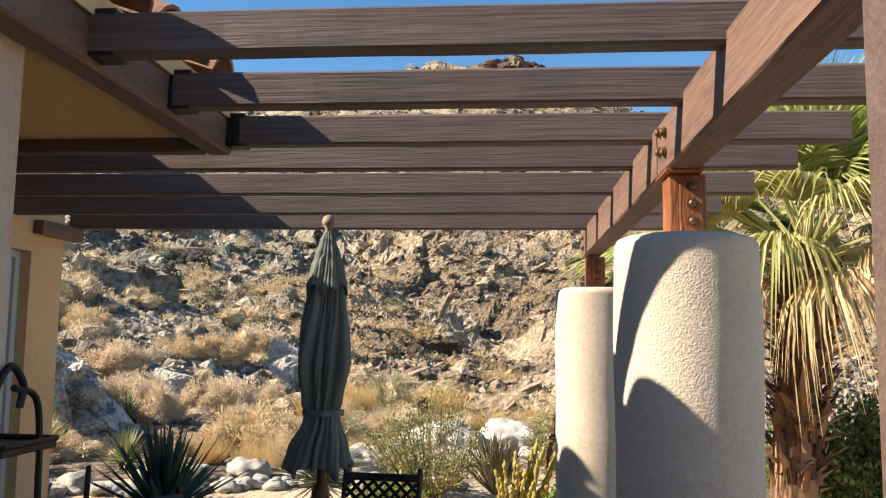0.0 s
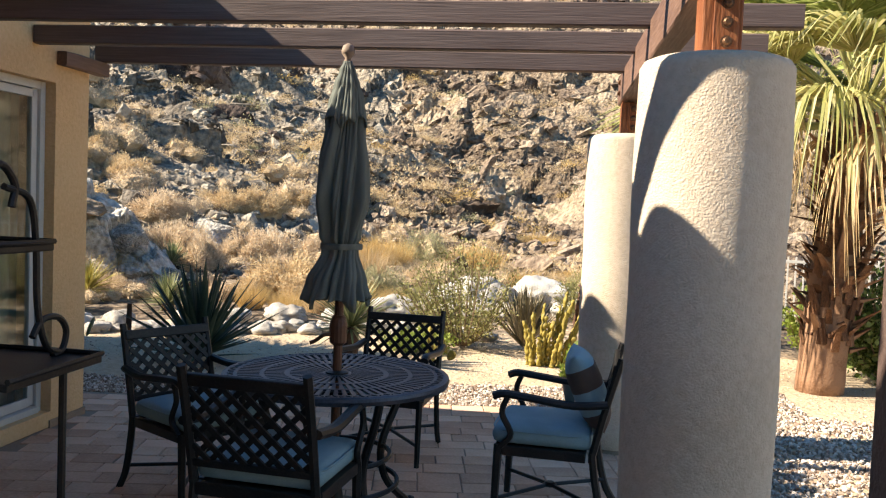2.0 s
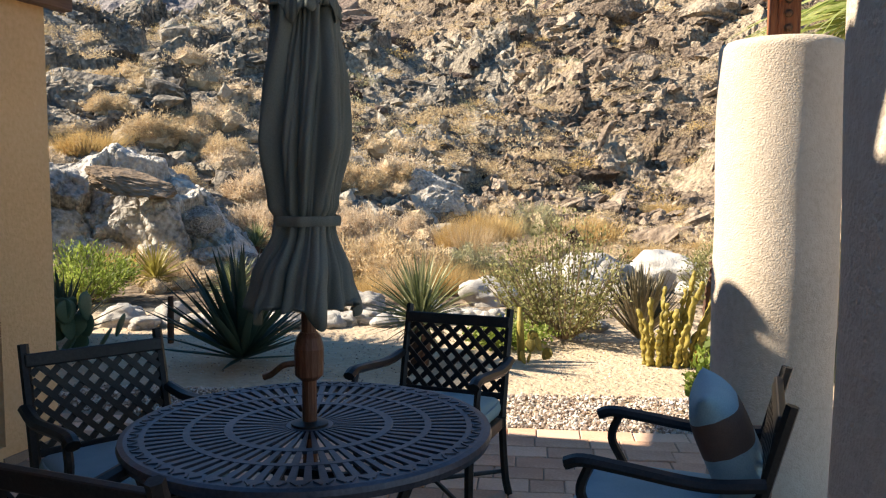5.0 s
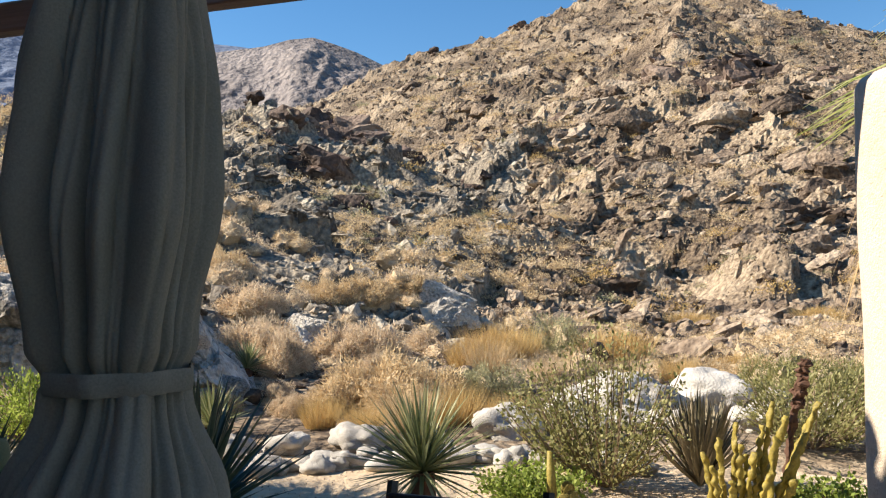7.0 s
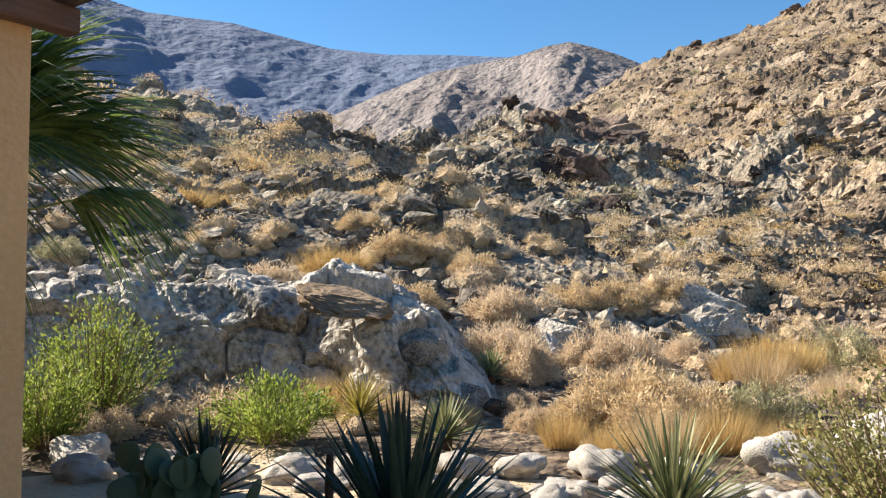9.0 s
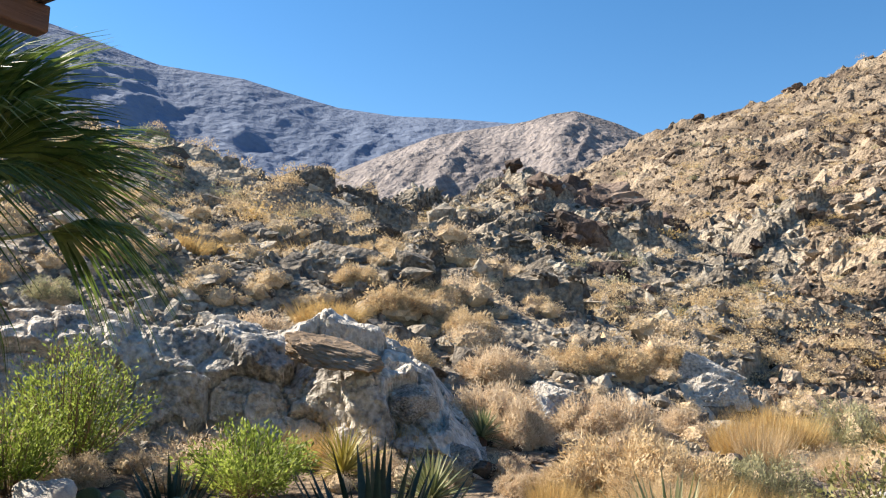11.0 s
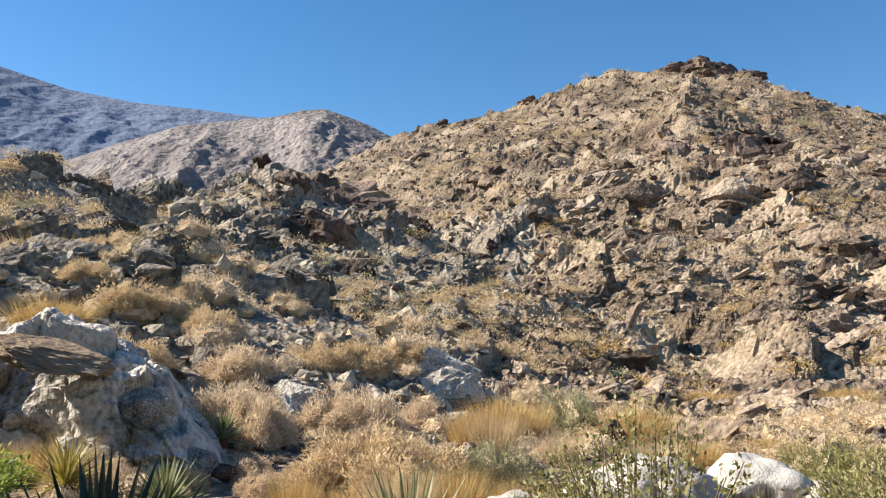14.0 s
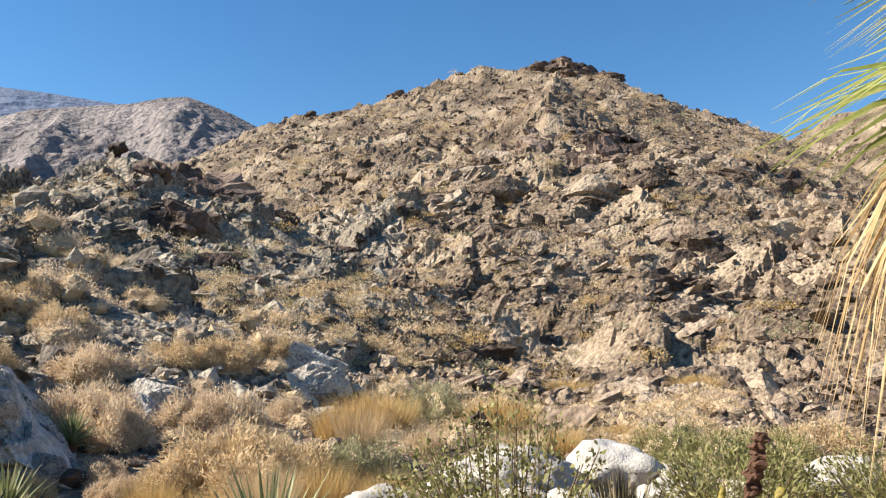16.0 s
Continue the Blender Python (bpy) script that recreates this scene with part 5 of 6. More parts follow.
# the granite outcrop: one cracked mass with a steep face and a rounded top
def outcrop_mesh():
    na, nv = 250, 135
    az = np.linspace(-76, -31.2, na)
    top = np.interp(az, [-76, -60, -49, -45.5, -42.8, -39.5, -37.3, -35.8, -34.1, -32.6, -31.2], [1.75, 1.75, 1.72, 1.55, 1.80, 1.62, 1.48, 1.28, 0.78, 0.42, -0.1])
    foot = np.interp(az, [-76, -55, -45, -39.7, -35, -31.2], [10.6, 10.4, 10.0, 9.55, 9.5, 9.7])
    u = np.linspace(0, 1, nv)
    out = np.interp(u, [0, 0.12, 0.3, 0.45, 0.6, 0.75, 1], [0, 0.10, 0.42, 0.85, 1.5, 2.4, 5.2])
    lift = np.interp(u, [0, 0.12, 0.3, 0.45, 0.6, 0.75, 1], [-0.15, 0.20, 0.66, 0.90, 1.0, 1.0, 0.9])
    co = np.zeros((na, nv, 3))
    for i in range(na):
        a = radians(az[i])
        toward = Vector((-math.sin(a), -math.cos(a), 0))
        for j in range(nv):
            r = foot[i] + out[j]
            p = Vector((VIEW.x + r * math.sin(a), VIEW.y + r * math.cos(a), max(-0.3, top[i] * lift[j]) if lift[j] > 0 else -0.3))
            q = Vector((p.x * 0.8 + p.y * 0.5, p.y * 0.8 - p.x * 0.5, p.z * 1.3 + 0.4 * p.x))
            f, pts = noise.voronoi(q * 0.85 + Vector((0.3, 0.2, 0.1)) * noise.noise(q * 2))
            g, pts2 = noise.voronoi(q * 2.1 + Vector((7, 3, 1)))
            d = 0.30 * noise.noise(q * 0.6) + 0.16 * noise.noise(q * 1.7) + 0.06 * noise.noise(q * 4.5) + 0.025 * noise.noise(q * 11)
            d += 0.24 * (noise.cell(pts[0] * 7.3) - 0.5) - 0.16 * max(0.0, 1 - (f[1] - f[0]) / 0.05)
            d += 0.07 * (noise.cell(pts2[0] * 5.1) - 0.5) - 0.05 * max(0.0, 1 - (g[1] - g[0]) / 0.07)
            up = min(1.0, u[j] / 0.6)
            fade = min(1.0, (na - 1 - i) / 21) * min(1.0, (1 - u[j]) / 0.15)
            co[i, j] = p + (toward * (1 - 0.8 * up) + Vector((0, 0, 0.15 + 0.75 * up))) * d * fade
    i, j = np.meshgrid(np.arange(na - 1), np.arange(nv - 1), indexing="ij")
    quads = np.stack([i * nv + j, i * nv + j + 1, (i + 1) * nv + j + 1, (i + 1) * nv + j], -1).reshape(-1, 4)[:, ::-1]
    return co.reshape(-1, 3), quads


tagged(raw_mesh("granite_outcrop", *outcrop_mesh(), OUTCROP, False), "weathered pale grey granite outcrop, cracked and lumpy", "outcrop")
rr = np.random.RandomState(4)
for k in range(12):
    az = -58 + 25 * k / 11 + rr.normal(0, 0.8)
    x, y, _ = on_bearing(az, 9.75 + 0.3 * rr.rand())
    s = 0.16 + 0.16 * rr.rand()
    put_stone("granite_block", block_mesh("granite_block", 70 + k, 18, 0.07, 3), OUTCROP, (x, y, s * 0.4), (s * 1.2, s, s * (0.8 + 0.3 * rr.rand())), (rr.normal(0, 12), rr.normal(0, 12), 90 * rr.rand()), "fractured grey granite block at the foot of the outcrop", "rock", "granite blocks")
x, y, _ = on_bearing(-42.2, 10.05)
put_stone("granite_slab", block_mesh("granite_slab", 41, 24, 0.06, 4), BROWN_SLAB, (x, y, 1.36), (0.74, 0.6, 0.2), (14, 14, 42), "brown overhanging granite slab on the outcrop", "slab")
for k, (az, r, z, s) in enumerate(((-37.6, 10.3, 0.90, 0.24), (-37.2, 10.25, 0.78, 0.28), (-52, 11.0, 1.0, 0.18), (-33.4, 11.0, 0.3, 0.3), (-32.8, 10.6, 0.05, 0.26), (-34.2, 10.2, 0.0, 0.24), (-30, 13.2, 0.2, 0.4), (-29, 14.2, 0.3, 0.5), (-27.5, 15.5, 0.5, 0.55), (-17.8, 19.5, 0.3, 0.75), (-17.2, 18.7, 0.0, 0.6))):
    x, y, _ = on_bearing(az, r)
    put_stone("slope_stone", block_mesh("slope_stone", 61 + k, 18, 0.07, 3), OUTCROP, (x, y, max(z, land_z(x, y))), (s * 1.3, s, s), (5 * k % 23, 10, 40 * k), "grey granite block lying at the outcrop", "stone", "outcrop blocks")

# white river boulders and the stone edging of the sand path
BOULDERS = [stone_mesh("white_boulder", 71.0 + k, 4, 0.42, 0.06, 0.72, 0.9) for k in range(4)]
for k, (x, y, s) in enumerate(((-1.83, 10.7, 0.36), (-0.62, 12.3, 0.56), (0.05, 12.9, 0.58), (-1.25, 11.8, 0.50), (-0.98, 12.4, 0.6), (0.75, 12.6, 0.40), (-1.05, 10.9, 0.26), (-0.2, 11.3, 0.30), (0.5, 11.6, 0.28), (1.5, 12.4, 0.35), (2.4, 12.9, 0.42), (-0.75, 11.5, 0.30), (-6.9, 7.6, 0.30), (-6.45, 7.35, 0.26), (-6.0, 7.55, 0.18), (-3.95, 9.05, 0.26), (-3.55, 9.35, 0.22), (-5.0, 8.25, 0.26), (-4.6, 8.5, 0.22), (-3.0, 9.75, 0.28), (-2.35, 9.75, 0.24), (3.3, 12.5, 0.4))):
    put_stone("boulder", BOULDERS[k % 4], WHITE_ROCK, (x, y, max(0, land_z(x, y)) + s * 0.22), (s * 0.95, s * 0.8, s * 0.8), (0, 8, 57 * k), "whitish rounded boulder half sunk in the sand", "boulder", "white boulders").data.shade_smooth()
EDGING = [stone_mesh("edging_stone", 81.0 + k, 3, 0.5, 0.05, 0.7, 0.9) for k in range(5)]
edge_line = smooth_path([(-6.4, 7.9, 0), (-5.2, 8.05, 0), (-4.2, 8.3, 0), (-3.36, 8.55, 0), (-2.7, 9.0, 0), (-2.0, 9.28, 0), (-1.46, 9.36, 0), (-0.9, 9.3, 0), (-0.4, 9.35, 0)], 7)
for k, p in enumerate(edge_line):
    for j in range(2):
        s = 0.05 + 0.075 * RNG.rand()
        x, y = p.x + RNG.normal(0, 0.09), p.y + RNG.normal(0.02, 0.10) + 0.14 * j
        ob = put_stone("edging_stone", EDGING[(k + 2 * j) % 5], WHITE_ROCK, (x, y, s * 0.28), (s * 1.25, s, s), (0, 0, 71 * k + 30 * j), "pale rounded stone edging the sand path", "stone", "edging stones")
        ob.data.shade_smooth()


def thing_from(name, co, tri, mat, at, label, category, group=""):
    ob = raw_mesh(name, co, tri, mat)
    ob.matrix_basis = at
    return tagged(ob, label, category, group)


# rounded dry bushes on the near slope: bearing, distance, radius, height, kind
NEAR_BRUSH = {"straw": [brush(500 + k, 8500, 0.011, core=0.66, rings=3) for k in range(3)], "fine": [brush(510 + k, 7500, 0.010, core=0.6, high=0.85, rings=3) for k in range(2)]}
TUFT = [grass(520 + k, 900, 0.006) for k in range(3)]
BUSHES = ((-22.6, 9.3, 0.95, 0.74, STRAW), (-25.6, 9.0, 0.58, 0.50, STRAW), (-19.2, 9.4, 0.72, 0.60, STRAW), (-20.8, 8.5, 0.60, 0.46, STRAW), (-16.6, 9.5, 0.52, 0.46, GREY_BRUSH), (-14.4, 9.6, 0.60, 0.52, GREY_BRUSH), (-29.6, 8.9, 0.30, 0.28, PINK_BRUSH), (-27.9, 9.1, 0.30, 0.26, PINK_BRUSH),
          (-32.0, 12.7, 0.72, 0.80, PINK_BRUSH), (-29.9, 12.4, 0.66, 0.70, PINK_BRUSH), (-30.8, 13.6, 0.75, 0.75, PINK_BRUSH), (-25.0, 13.8, 0.72, 0.74, PINK_BRUSH), (-22.9, 13.9, 0.75, 0.84, PINK_BRUSH), (-22.3, 12.7, 0.52, 0.46, PINK_BRUSH), (-26.6, 18.2, 0.80, 0.62, STRAW), (-19.3, 16.0, 0.50, 0.45, PINK_BRUSH), (-13.9, 14.8, 0.62, 0.80, GOLD), (-15.6, 14.4, 0.50, 0.62, GOLD), (-9.6, 16.4, 0.85, 0.95, GREY_BRUSH), (-5.3, 15.9, 0.70, 0.80, GOLD), (-10.1, 13.0, 0.50, 0.40, PINK_BRUSH), (-38.3, 15.4, 0.90, 0.58, STRAW), (-40.5, 15.8, 0.62, 0.48, STRAW), (-42.9, 17.8, 0.80, 0.55, GOLD), (-34.4, 20.8, 0.65, 0.5, STRAW),
          (-31.6, 16.5, 0.95, 0.70, PINK_BRUSH), (-33.5, 18.5, 0.8, 0.6, STRAW), (-23.5, 18.4, 0.9, 0.7, STRAW), (-26.8, 21.5, 0.95, 0.7, STRAW), (-29.5, 21, 0.8, 0.6, STRAW), (-20.3, 19.5, 0.7, 0.5, STRAW), (-19.5, 22, 0.7, 0.6, STRAW),
          (-47.1, 15.6, 0.80, 0.66, PINK_BRUSH), (-49.9, 14.9, 0.42, 0.36, STRAW), (-38.2, 19.0, 0.9, 0.65, STRAW), (-41.0, 20, 0.7, 0.5, STRAW), (-35.5, 20.5, 0.8, 0.6, STRAW), (-43.6, 24, 1.1, 0.7, GOLD), (-53.0, 24, 1.0, 0.6, GOLD), (-50, 26, 0.9, 0.6, GOLD), (-40, 24, 0.9, 0.55, STRAW), (-57, 20, 0.7, 0.5, STRAW), (-60, 17.5, 0.6, 0.45, GREY_BRUSH),
          (-11.5, 15.5, 0.55, 0.4, PINK_BRUSH), (-7.5, 15.5, 0.6, 0.4, PINK_BRUSH), (-3.5, 15.5, 0.6, 0.4, STRAW), (0.5, 15.0, 0.6, 0.4, STRAW), (2.7, 16, 0.5, 0.35, GOLD), (4.5, 14, 0.6, 0.5, STRAW), (6.0, 12.0, 0.7, 0.6, OLIVE), (9.0, 11.5, 0.75, 0.6, OLIVE), (12, 11.5, 0.7, 0.6, OLIVE), (8.5, 13.5, 0.6, 0.5, STRAW), (12.5, 14, 0.7, 0.5, STRAW), (-0.8, 26, 0.8, 0.6, GOLD), (7.5, 24, 0.7, 0.5, GOLD), (15, 15, 0.8, 0.5, STRAW),
          (-41.0, 9.6, 0.42, 0.40, PINK_BRUSH), (-38.8, 9.4, 0.35, 0.34, PINK_BRUSH), (-58.5, 8.8, 0.45, 0.36, PINK_BRUSH), (-60.5, 9.6, 0.5, 0.4, PINK_BRUSH), (-34.5, 9.2, 0.3, 0.28, STRAW), (-30.5, 9.9, 0.35, 0.3, PINK_BRUSH), (-36.6, 11.0, 0.16, 0.16, STRAW))
NAMES = {"dry_brush": ("dry_bush", "rounded straw-coloured dry bush on the slope"), "golden_dry_grass": ("golden_bush", "golden brown dry bush of fine stems"), "grey_green_brush": ("grey_bush", "grey-green desert bush with fine twigs"), "pinkish_dry_brush": ("brittle_bush", "pale pinkish dry bush, rounded and dense"), "olive_leaf": ("olive_bush", "yellow-green feathery bush by the boulders")}
made = {}
for k, (az, r, rad, h, mat) in enumerate(BUSHES):
    x, y, z = on_bearing(az, r)
    nm, lab = NAMES[mat.name]
    key = (mat.name, k % 3)
    if key not in made:
        co, tri, heart = (NEAR_BRUSH["fine"] if mat in (GREY_BRUSH, OLIVE) else NEAR_BRUSH["straw"])[k % 2]
        if mat == GOLD:
            co, tri = np.concatenate([co, TUFT[k % 3][0] * (1.6, 1.6, 1.0)]), np.concatenate([tri, TUFT[k % 3][1] + len(co)])
        made[key] = raw_mesh(nm, co, tri, mat)
        wooden_heart(made[key], np.arange(len(tri)) < heart)
        ob = made[key]
    else:
        ob = new(nm, made[key].data)
    ob.matrix_basis = pose(x, y, z - 0.03, 0, 0, 77 * k) @ Matrix.Diagonal((rad, rad, h / 0.8, 1))
    tagged(ob, lab, "bush", nm + "es")
for k, (az, r, s, mat) in enumerate(((-40.0, 10.0, 0.55, GOLD), (-37.2, 10.0, 0.5, GOLD), (-43.5, 9.7, 0.45, GOLD), (-24.5, 7.2, 0.35, GOLD), (-27.5, 7.9, 0.35, GOLD), (-17.0, 8.0, 0.45, GOLD), (-20.5, 7.6, 0.45, STRAW), (-13.0, 7.6, 0.4, GOLD), (-12.5, 15.5, 0.8, GOLD), (-14.5, 14.0, 0.7, STRAW), (-10, 13.0, 0.5, STRAW), (-4.5, 12.5, 0.5, STRAW), (-1, 13.8, 0.5, GOLD), (-50, 9.3, 0.4, STRAW), (-21, 12.5, 0.4, STRAW))):
    x, y, z = on_bearing(az, r)
    thing_from("grass_tuft", *TUFT[k % 3], mat, pose(x, y, z, 0, 0, 50 * k) @ Matrix.Diagonal((s, s, s * 1.1, 1)), "tuft of tall golden dry grass" if mat == GOLD else "tuft of pale straw grass", "grass", "grass tufts")


def blade_mesh(name, length, width, curve, mat):
    """One tapered, channelled leaf along +x that bends down (or up) towards its tip."""
    co, quads = [], []
    for u, w in ((0.03, 0.7), (0.22, 0.95), (0.45, 0.95), (0.72, 0.62), (1.0, 0.03)):
        x, z = length * u * math.cos(curve * u * 0.6), -length * curve * u * u * 0.6
        co += [(x, -width * w, z + width * w * 0.35), (x, 0, z - width * w * 0.25), (x, width * w, z + width * w * 0.35)]
    for k in range(4):
        for q in (0, 1):
            quads.append((3 * k + q, 3 * k + q + 1, 3 * k + q + 4, 3 * k + q + 3))
    me = bpy.data.meshes.new(name)
    me.from_pydata(co, [], quads)
    me.materials.append(mat)
    me.shade_smooth()
    return me


def rosette(name, mat, at, n, length, width, label, category, up=(5, 85), trunk=0.0, seed=0, curve=0.15, group=""):
    """A spiky rosette: every leaf a blade of its own."""
    r = np.random.RandomState(seed)
    p = empty(name, at, label, category, group)
    kinds = [blade_mesh("leaf", length, width, curve * q, mat) for q in (0.4, 1.0, 1.7)]
    for k in range(n):
        a = k * 137.508 + r.normal(0, 7)
        e = up[0] + (up[1] - up[0]) * (k / n) ** 0.8 + r.normal(0, 5)
        s = (0.8 + 0.3 * r.rand()) * (1.0 if k > n * 0.15 else 0.85)
        ob = new("leaf", kinds[k % 3])
        ob.parent = p
        ob.matrix_basis = pose(0, 0, trunk, 0, 0, a) @ pose(0, 0, 0, 0, -e, 0) @ pose(0, 0, 0, r.normal(0, 8), 0, 0) @ Matrix.Diagonal((s, s, s, 1))
    if trunk > 0:
        part("trunk", lathe([(0.075, -0.03), (0.08, trunk * 0.4), (0.07, trunk)], 12, wobble=lambda q, z: 1 + 0.1 * math.sin(9 * q + 30 * z)), STALK, p, "short shaggy trunk")
    return p


rosette("agave", AGAVE, pose(-2.93, 7.0, 0.02), 95, 0.88, 0.032, "large dark green spiky agave growing in sand", "agave", (8, 84), 0.0, 1, 0.05)
rosette("agave", AGAVE, pose(-4.95, 7.35, 0.02), 60, 0.62, 0.024, "dark spiky agave behind the prickly pear", "agave", (15, 84), 0.0, 2, 0.05)
rosette("yucca", YUCCA, pose(-1.58, 7.4, 0.0), 150, 0.56, 0.014, "green yucca with stiff narrow leaves", "yucca", (-28, 86), 0.33, 3, 0.15)
rosette("yucca", YUCCA, pose(-6.48, 13.6, land_z(-6.48, 13.6) + 0.02), 80, 0.45, 0.016, "small yucca growing at the foot of the outcrop", "yucca", (-15, 86), 0.12, 4, 0.1)
rosette("yucca", YUCCA, pose(-4.75, 10.0, 0.0), 90, 0.46, 0.016, "small pale green yucca among stones", "yucca", (-15, 86), 0.08, 5, 0.1)
rosette("yucca", YUCCA_GOLD, pose(-6.15, 10.4, land_z(-6.15, 10.4)), 120, 0.55, 0.013, "golden yellow-green yucca before the outcrop", "yucca", (-5, 88), 0.08, 6, 0.3)
rosette("aloe", ALOE, pose(0.02, 8.85, 0.0), 190, 0.66, 0.020, "clump of brownish upright aloe leaves", "aloe", (38, 90), 0.0, 7, -0.05)
rosette("agave", AGAVE, pose(1.45, 7.6, 0.0), 50, 0.45, 0.022, "small dark spiky agave beside the column", "agave", (15, 84), 0.0, 8, 0.05)


def leafy_shrub(name, mat, at, height, radius, stems, leaves, leaf, label, seed, upright=0.5, tip=1.0):
    """An open shrub: thin branching stems with many small leaves."""
    r = np.random.RandomState(seed)
    tb, co, way = bmesh.new(), [], []
    for k in range(stems):
        a, q = r.rand() * 6.283, math.sqrt(r.rand())
        top = Vector((math.cos(a) * radius * q, math.sin(a) * radius * q, height * (1 - 0.5 * q * q) * (0.75 + 0.3 * r.rand())))
        base = Vector((math.cos(a) * 0.06, math.sin(a) * 0.06, 0))
        mid = (base + top) * 0.5 + Vector((math.cos(a), math.sin(a), 0)) * radius * 0.10 * r.rand() + Vector((0, 0, -height * 0.08 * (1 - upright)))
        pts = smooth_path([base, mid, top], 4)
        tube(pts, [0.009 * height * (1 - 0.75 * i / (len(pts) - 1)) + 0.001 for i in range(len(pts))], 4, tb)
        for i in range(leaves):
            u = 0.25 + 0.78 * r.rand()
            f = u * (len(pts) - 1)
            i0 = min(int(f), len(pts) - 2)
            p = pts[i0].lerp(pts[i0 + 1], f - i0) + Vector(r.normal(0, 0.045 * radius + 0.012, 3))
            d = Vector(r.normal(0, 0.6, 3)) + (top - base).normalized() * (0.5 + upright)
            co.append(p), way.append(d.normalized())
    co, way = np.array([c[:] for c in co]), np.array([w[:] for w in way])
    side = np.cross(way, r.normal(size=way.shape))
    side /= np.linalg.norm(side, axis=1, keepdims=True)
    L = (leaf * (0.6 + 0.8 * r.rand(len(co))))[:, None]
    W = L * 0.16 * tip
    v = np.stack([co, co + way * L * 0.5 + side * W, co + way * L, co + way * L * 0.5 - side * W], 1).reshape(-1, 3)
    p = empty(name, at, label, "shrub")
    lv = tagged(raw_mesh("foliage", v, np.arange(len(v)).reshape(-1, 4), mat), kind="stuff")
    lv.parent = p
    tagged(part("twig_tangle", tb, TWIG, p), kind="stuff")
    return p


leafy_shrub("creosote_shrub", OLIVE, pose(-0.64, 8.75, 0), 1.12, 0.74, 60, 105, 0.036, "open olive-green desert shrub in the sand bed", 1, 0.5, 1.6)
leafy_shrub("green_shrub", LEAF, pose(-6.2, 9.15, land_z(-6.2, 9.15)), 0.66, 0.66, 60, 110, 0.05, "bright green narrow-leaved shrub before the outcrop", 2, 0.9)
leafy_shrub("green_shrub", LEAF, pose(-8.3, 8.7, land_z(-8.3, 8.7)), 1.35, 0.8, 60, 110, 0.05, "tall feathery green shrub near the house end", 3, 0.6)
leafy_shrub("green_shrub", LEAF, pose(-7.6, 7.7, land_z(-7.6, 7.7)), 0.9, 0.55, 50, 100, 0.05, "feathery olive shrub beside the path", 4, 0.6)
leafy_shrub("dark_shrub", DARK_LEAF, pose(3.75, 8.3, 0), 1.25, 0.85, 110, 110, 0.06, "dense dark green shrub behind the palm", 5, 0.3, 2.2)
leafy_shrub("dark_shrub", DARK_LEAF, pose(4.9, 8.7, 0), 1.4, 0.9, 110, 110, 0.06, "dense dark green shrub against the fence", 6, 0.3, 2.2)
leafy_shrub("yellow_shrub", LEAF, pose(3.3, 9.3, 0), 0.9, 0.5, 60, 80, 0.05, "yellow-green shrub near the fence", 7, 0.4, 2.0)
leafy_shrub("ground_cover", LEAF, pose(-1.08, 8.3, 0), 0.20, 0.42, 90, 40, 0.03, "low bright green ground cover on the sand", 8, 0.0, 2.6)
leafy_shrub("ground_cover", LEAF, pose(0.85, 8.1, 0), 0.24, 0.45, 90, 40, 0.03, "low bright green ground cover beside the cactus", 9, 0.0, 2.6)
leafy_shrub("yellow_shrub", OLIVE, pose(0.95, 10.6, 0), 0.75, 0.75, 70, 90, 0.05, "wispy yellow-green shrub by the boulders", 10, 0.5)
leafy_shrub("yellow_shrub", OLIVE, pose(2.2, 10.4, 0), 0.8, 0.8, 70, 90, 0.05, "wispy yellow-green shrub over pale boulders", 11, 0.5)
leafy_shrub("pot_plant", LEAF, pose(0.57, 6.26, 0.15), 0.32, 0.12, 10, 26, 0.05, "small leafy plant growing in the pot", 12, 0.8, 2.0)
part_pot = empty("plant_pot", pose(0.57, 6.26, 0.0), "small blue-grey glazed plant pot on the paving", "pot")
part("bowl", lathe([(0.07, 0.0), (0.095, 0.10), (0.112, 0.17), (0.118, 0.175), (0.118, 0.19), (0.10, 0.19), (0.09, 0.15)], 28), POT, part_pot, smooth=True)
part("soil", lathe([(0.092, 0.145), (0.09, 0.155)], 20), STALK, part_pot, "dark soil")


def knobby(points, r, seed):
    """A lumpy cactus arm."""
    pts = smooth_path(points, 14)
    rad = [r * (1 + 0.20 * math.sin(1.5 * i + seed)) * (0.65 if i == len(pts) - 1 else 1) for i in range(len(pts))]
    bm = tube(pts, rad, 12)
    for v in bm.verts:
        v.co += Vector((noise.noise(v.co * 25 + Vector((seed, 0, 0))), noise.noise(v.co * 25 + Vector((0, seed, 0))), 0)) * r * 1.1
    return bm


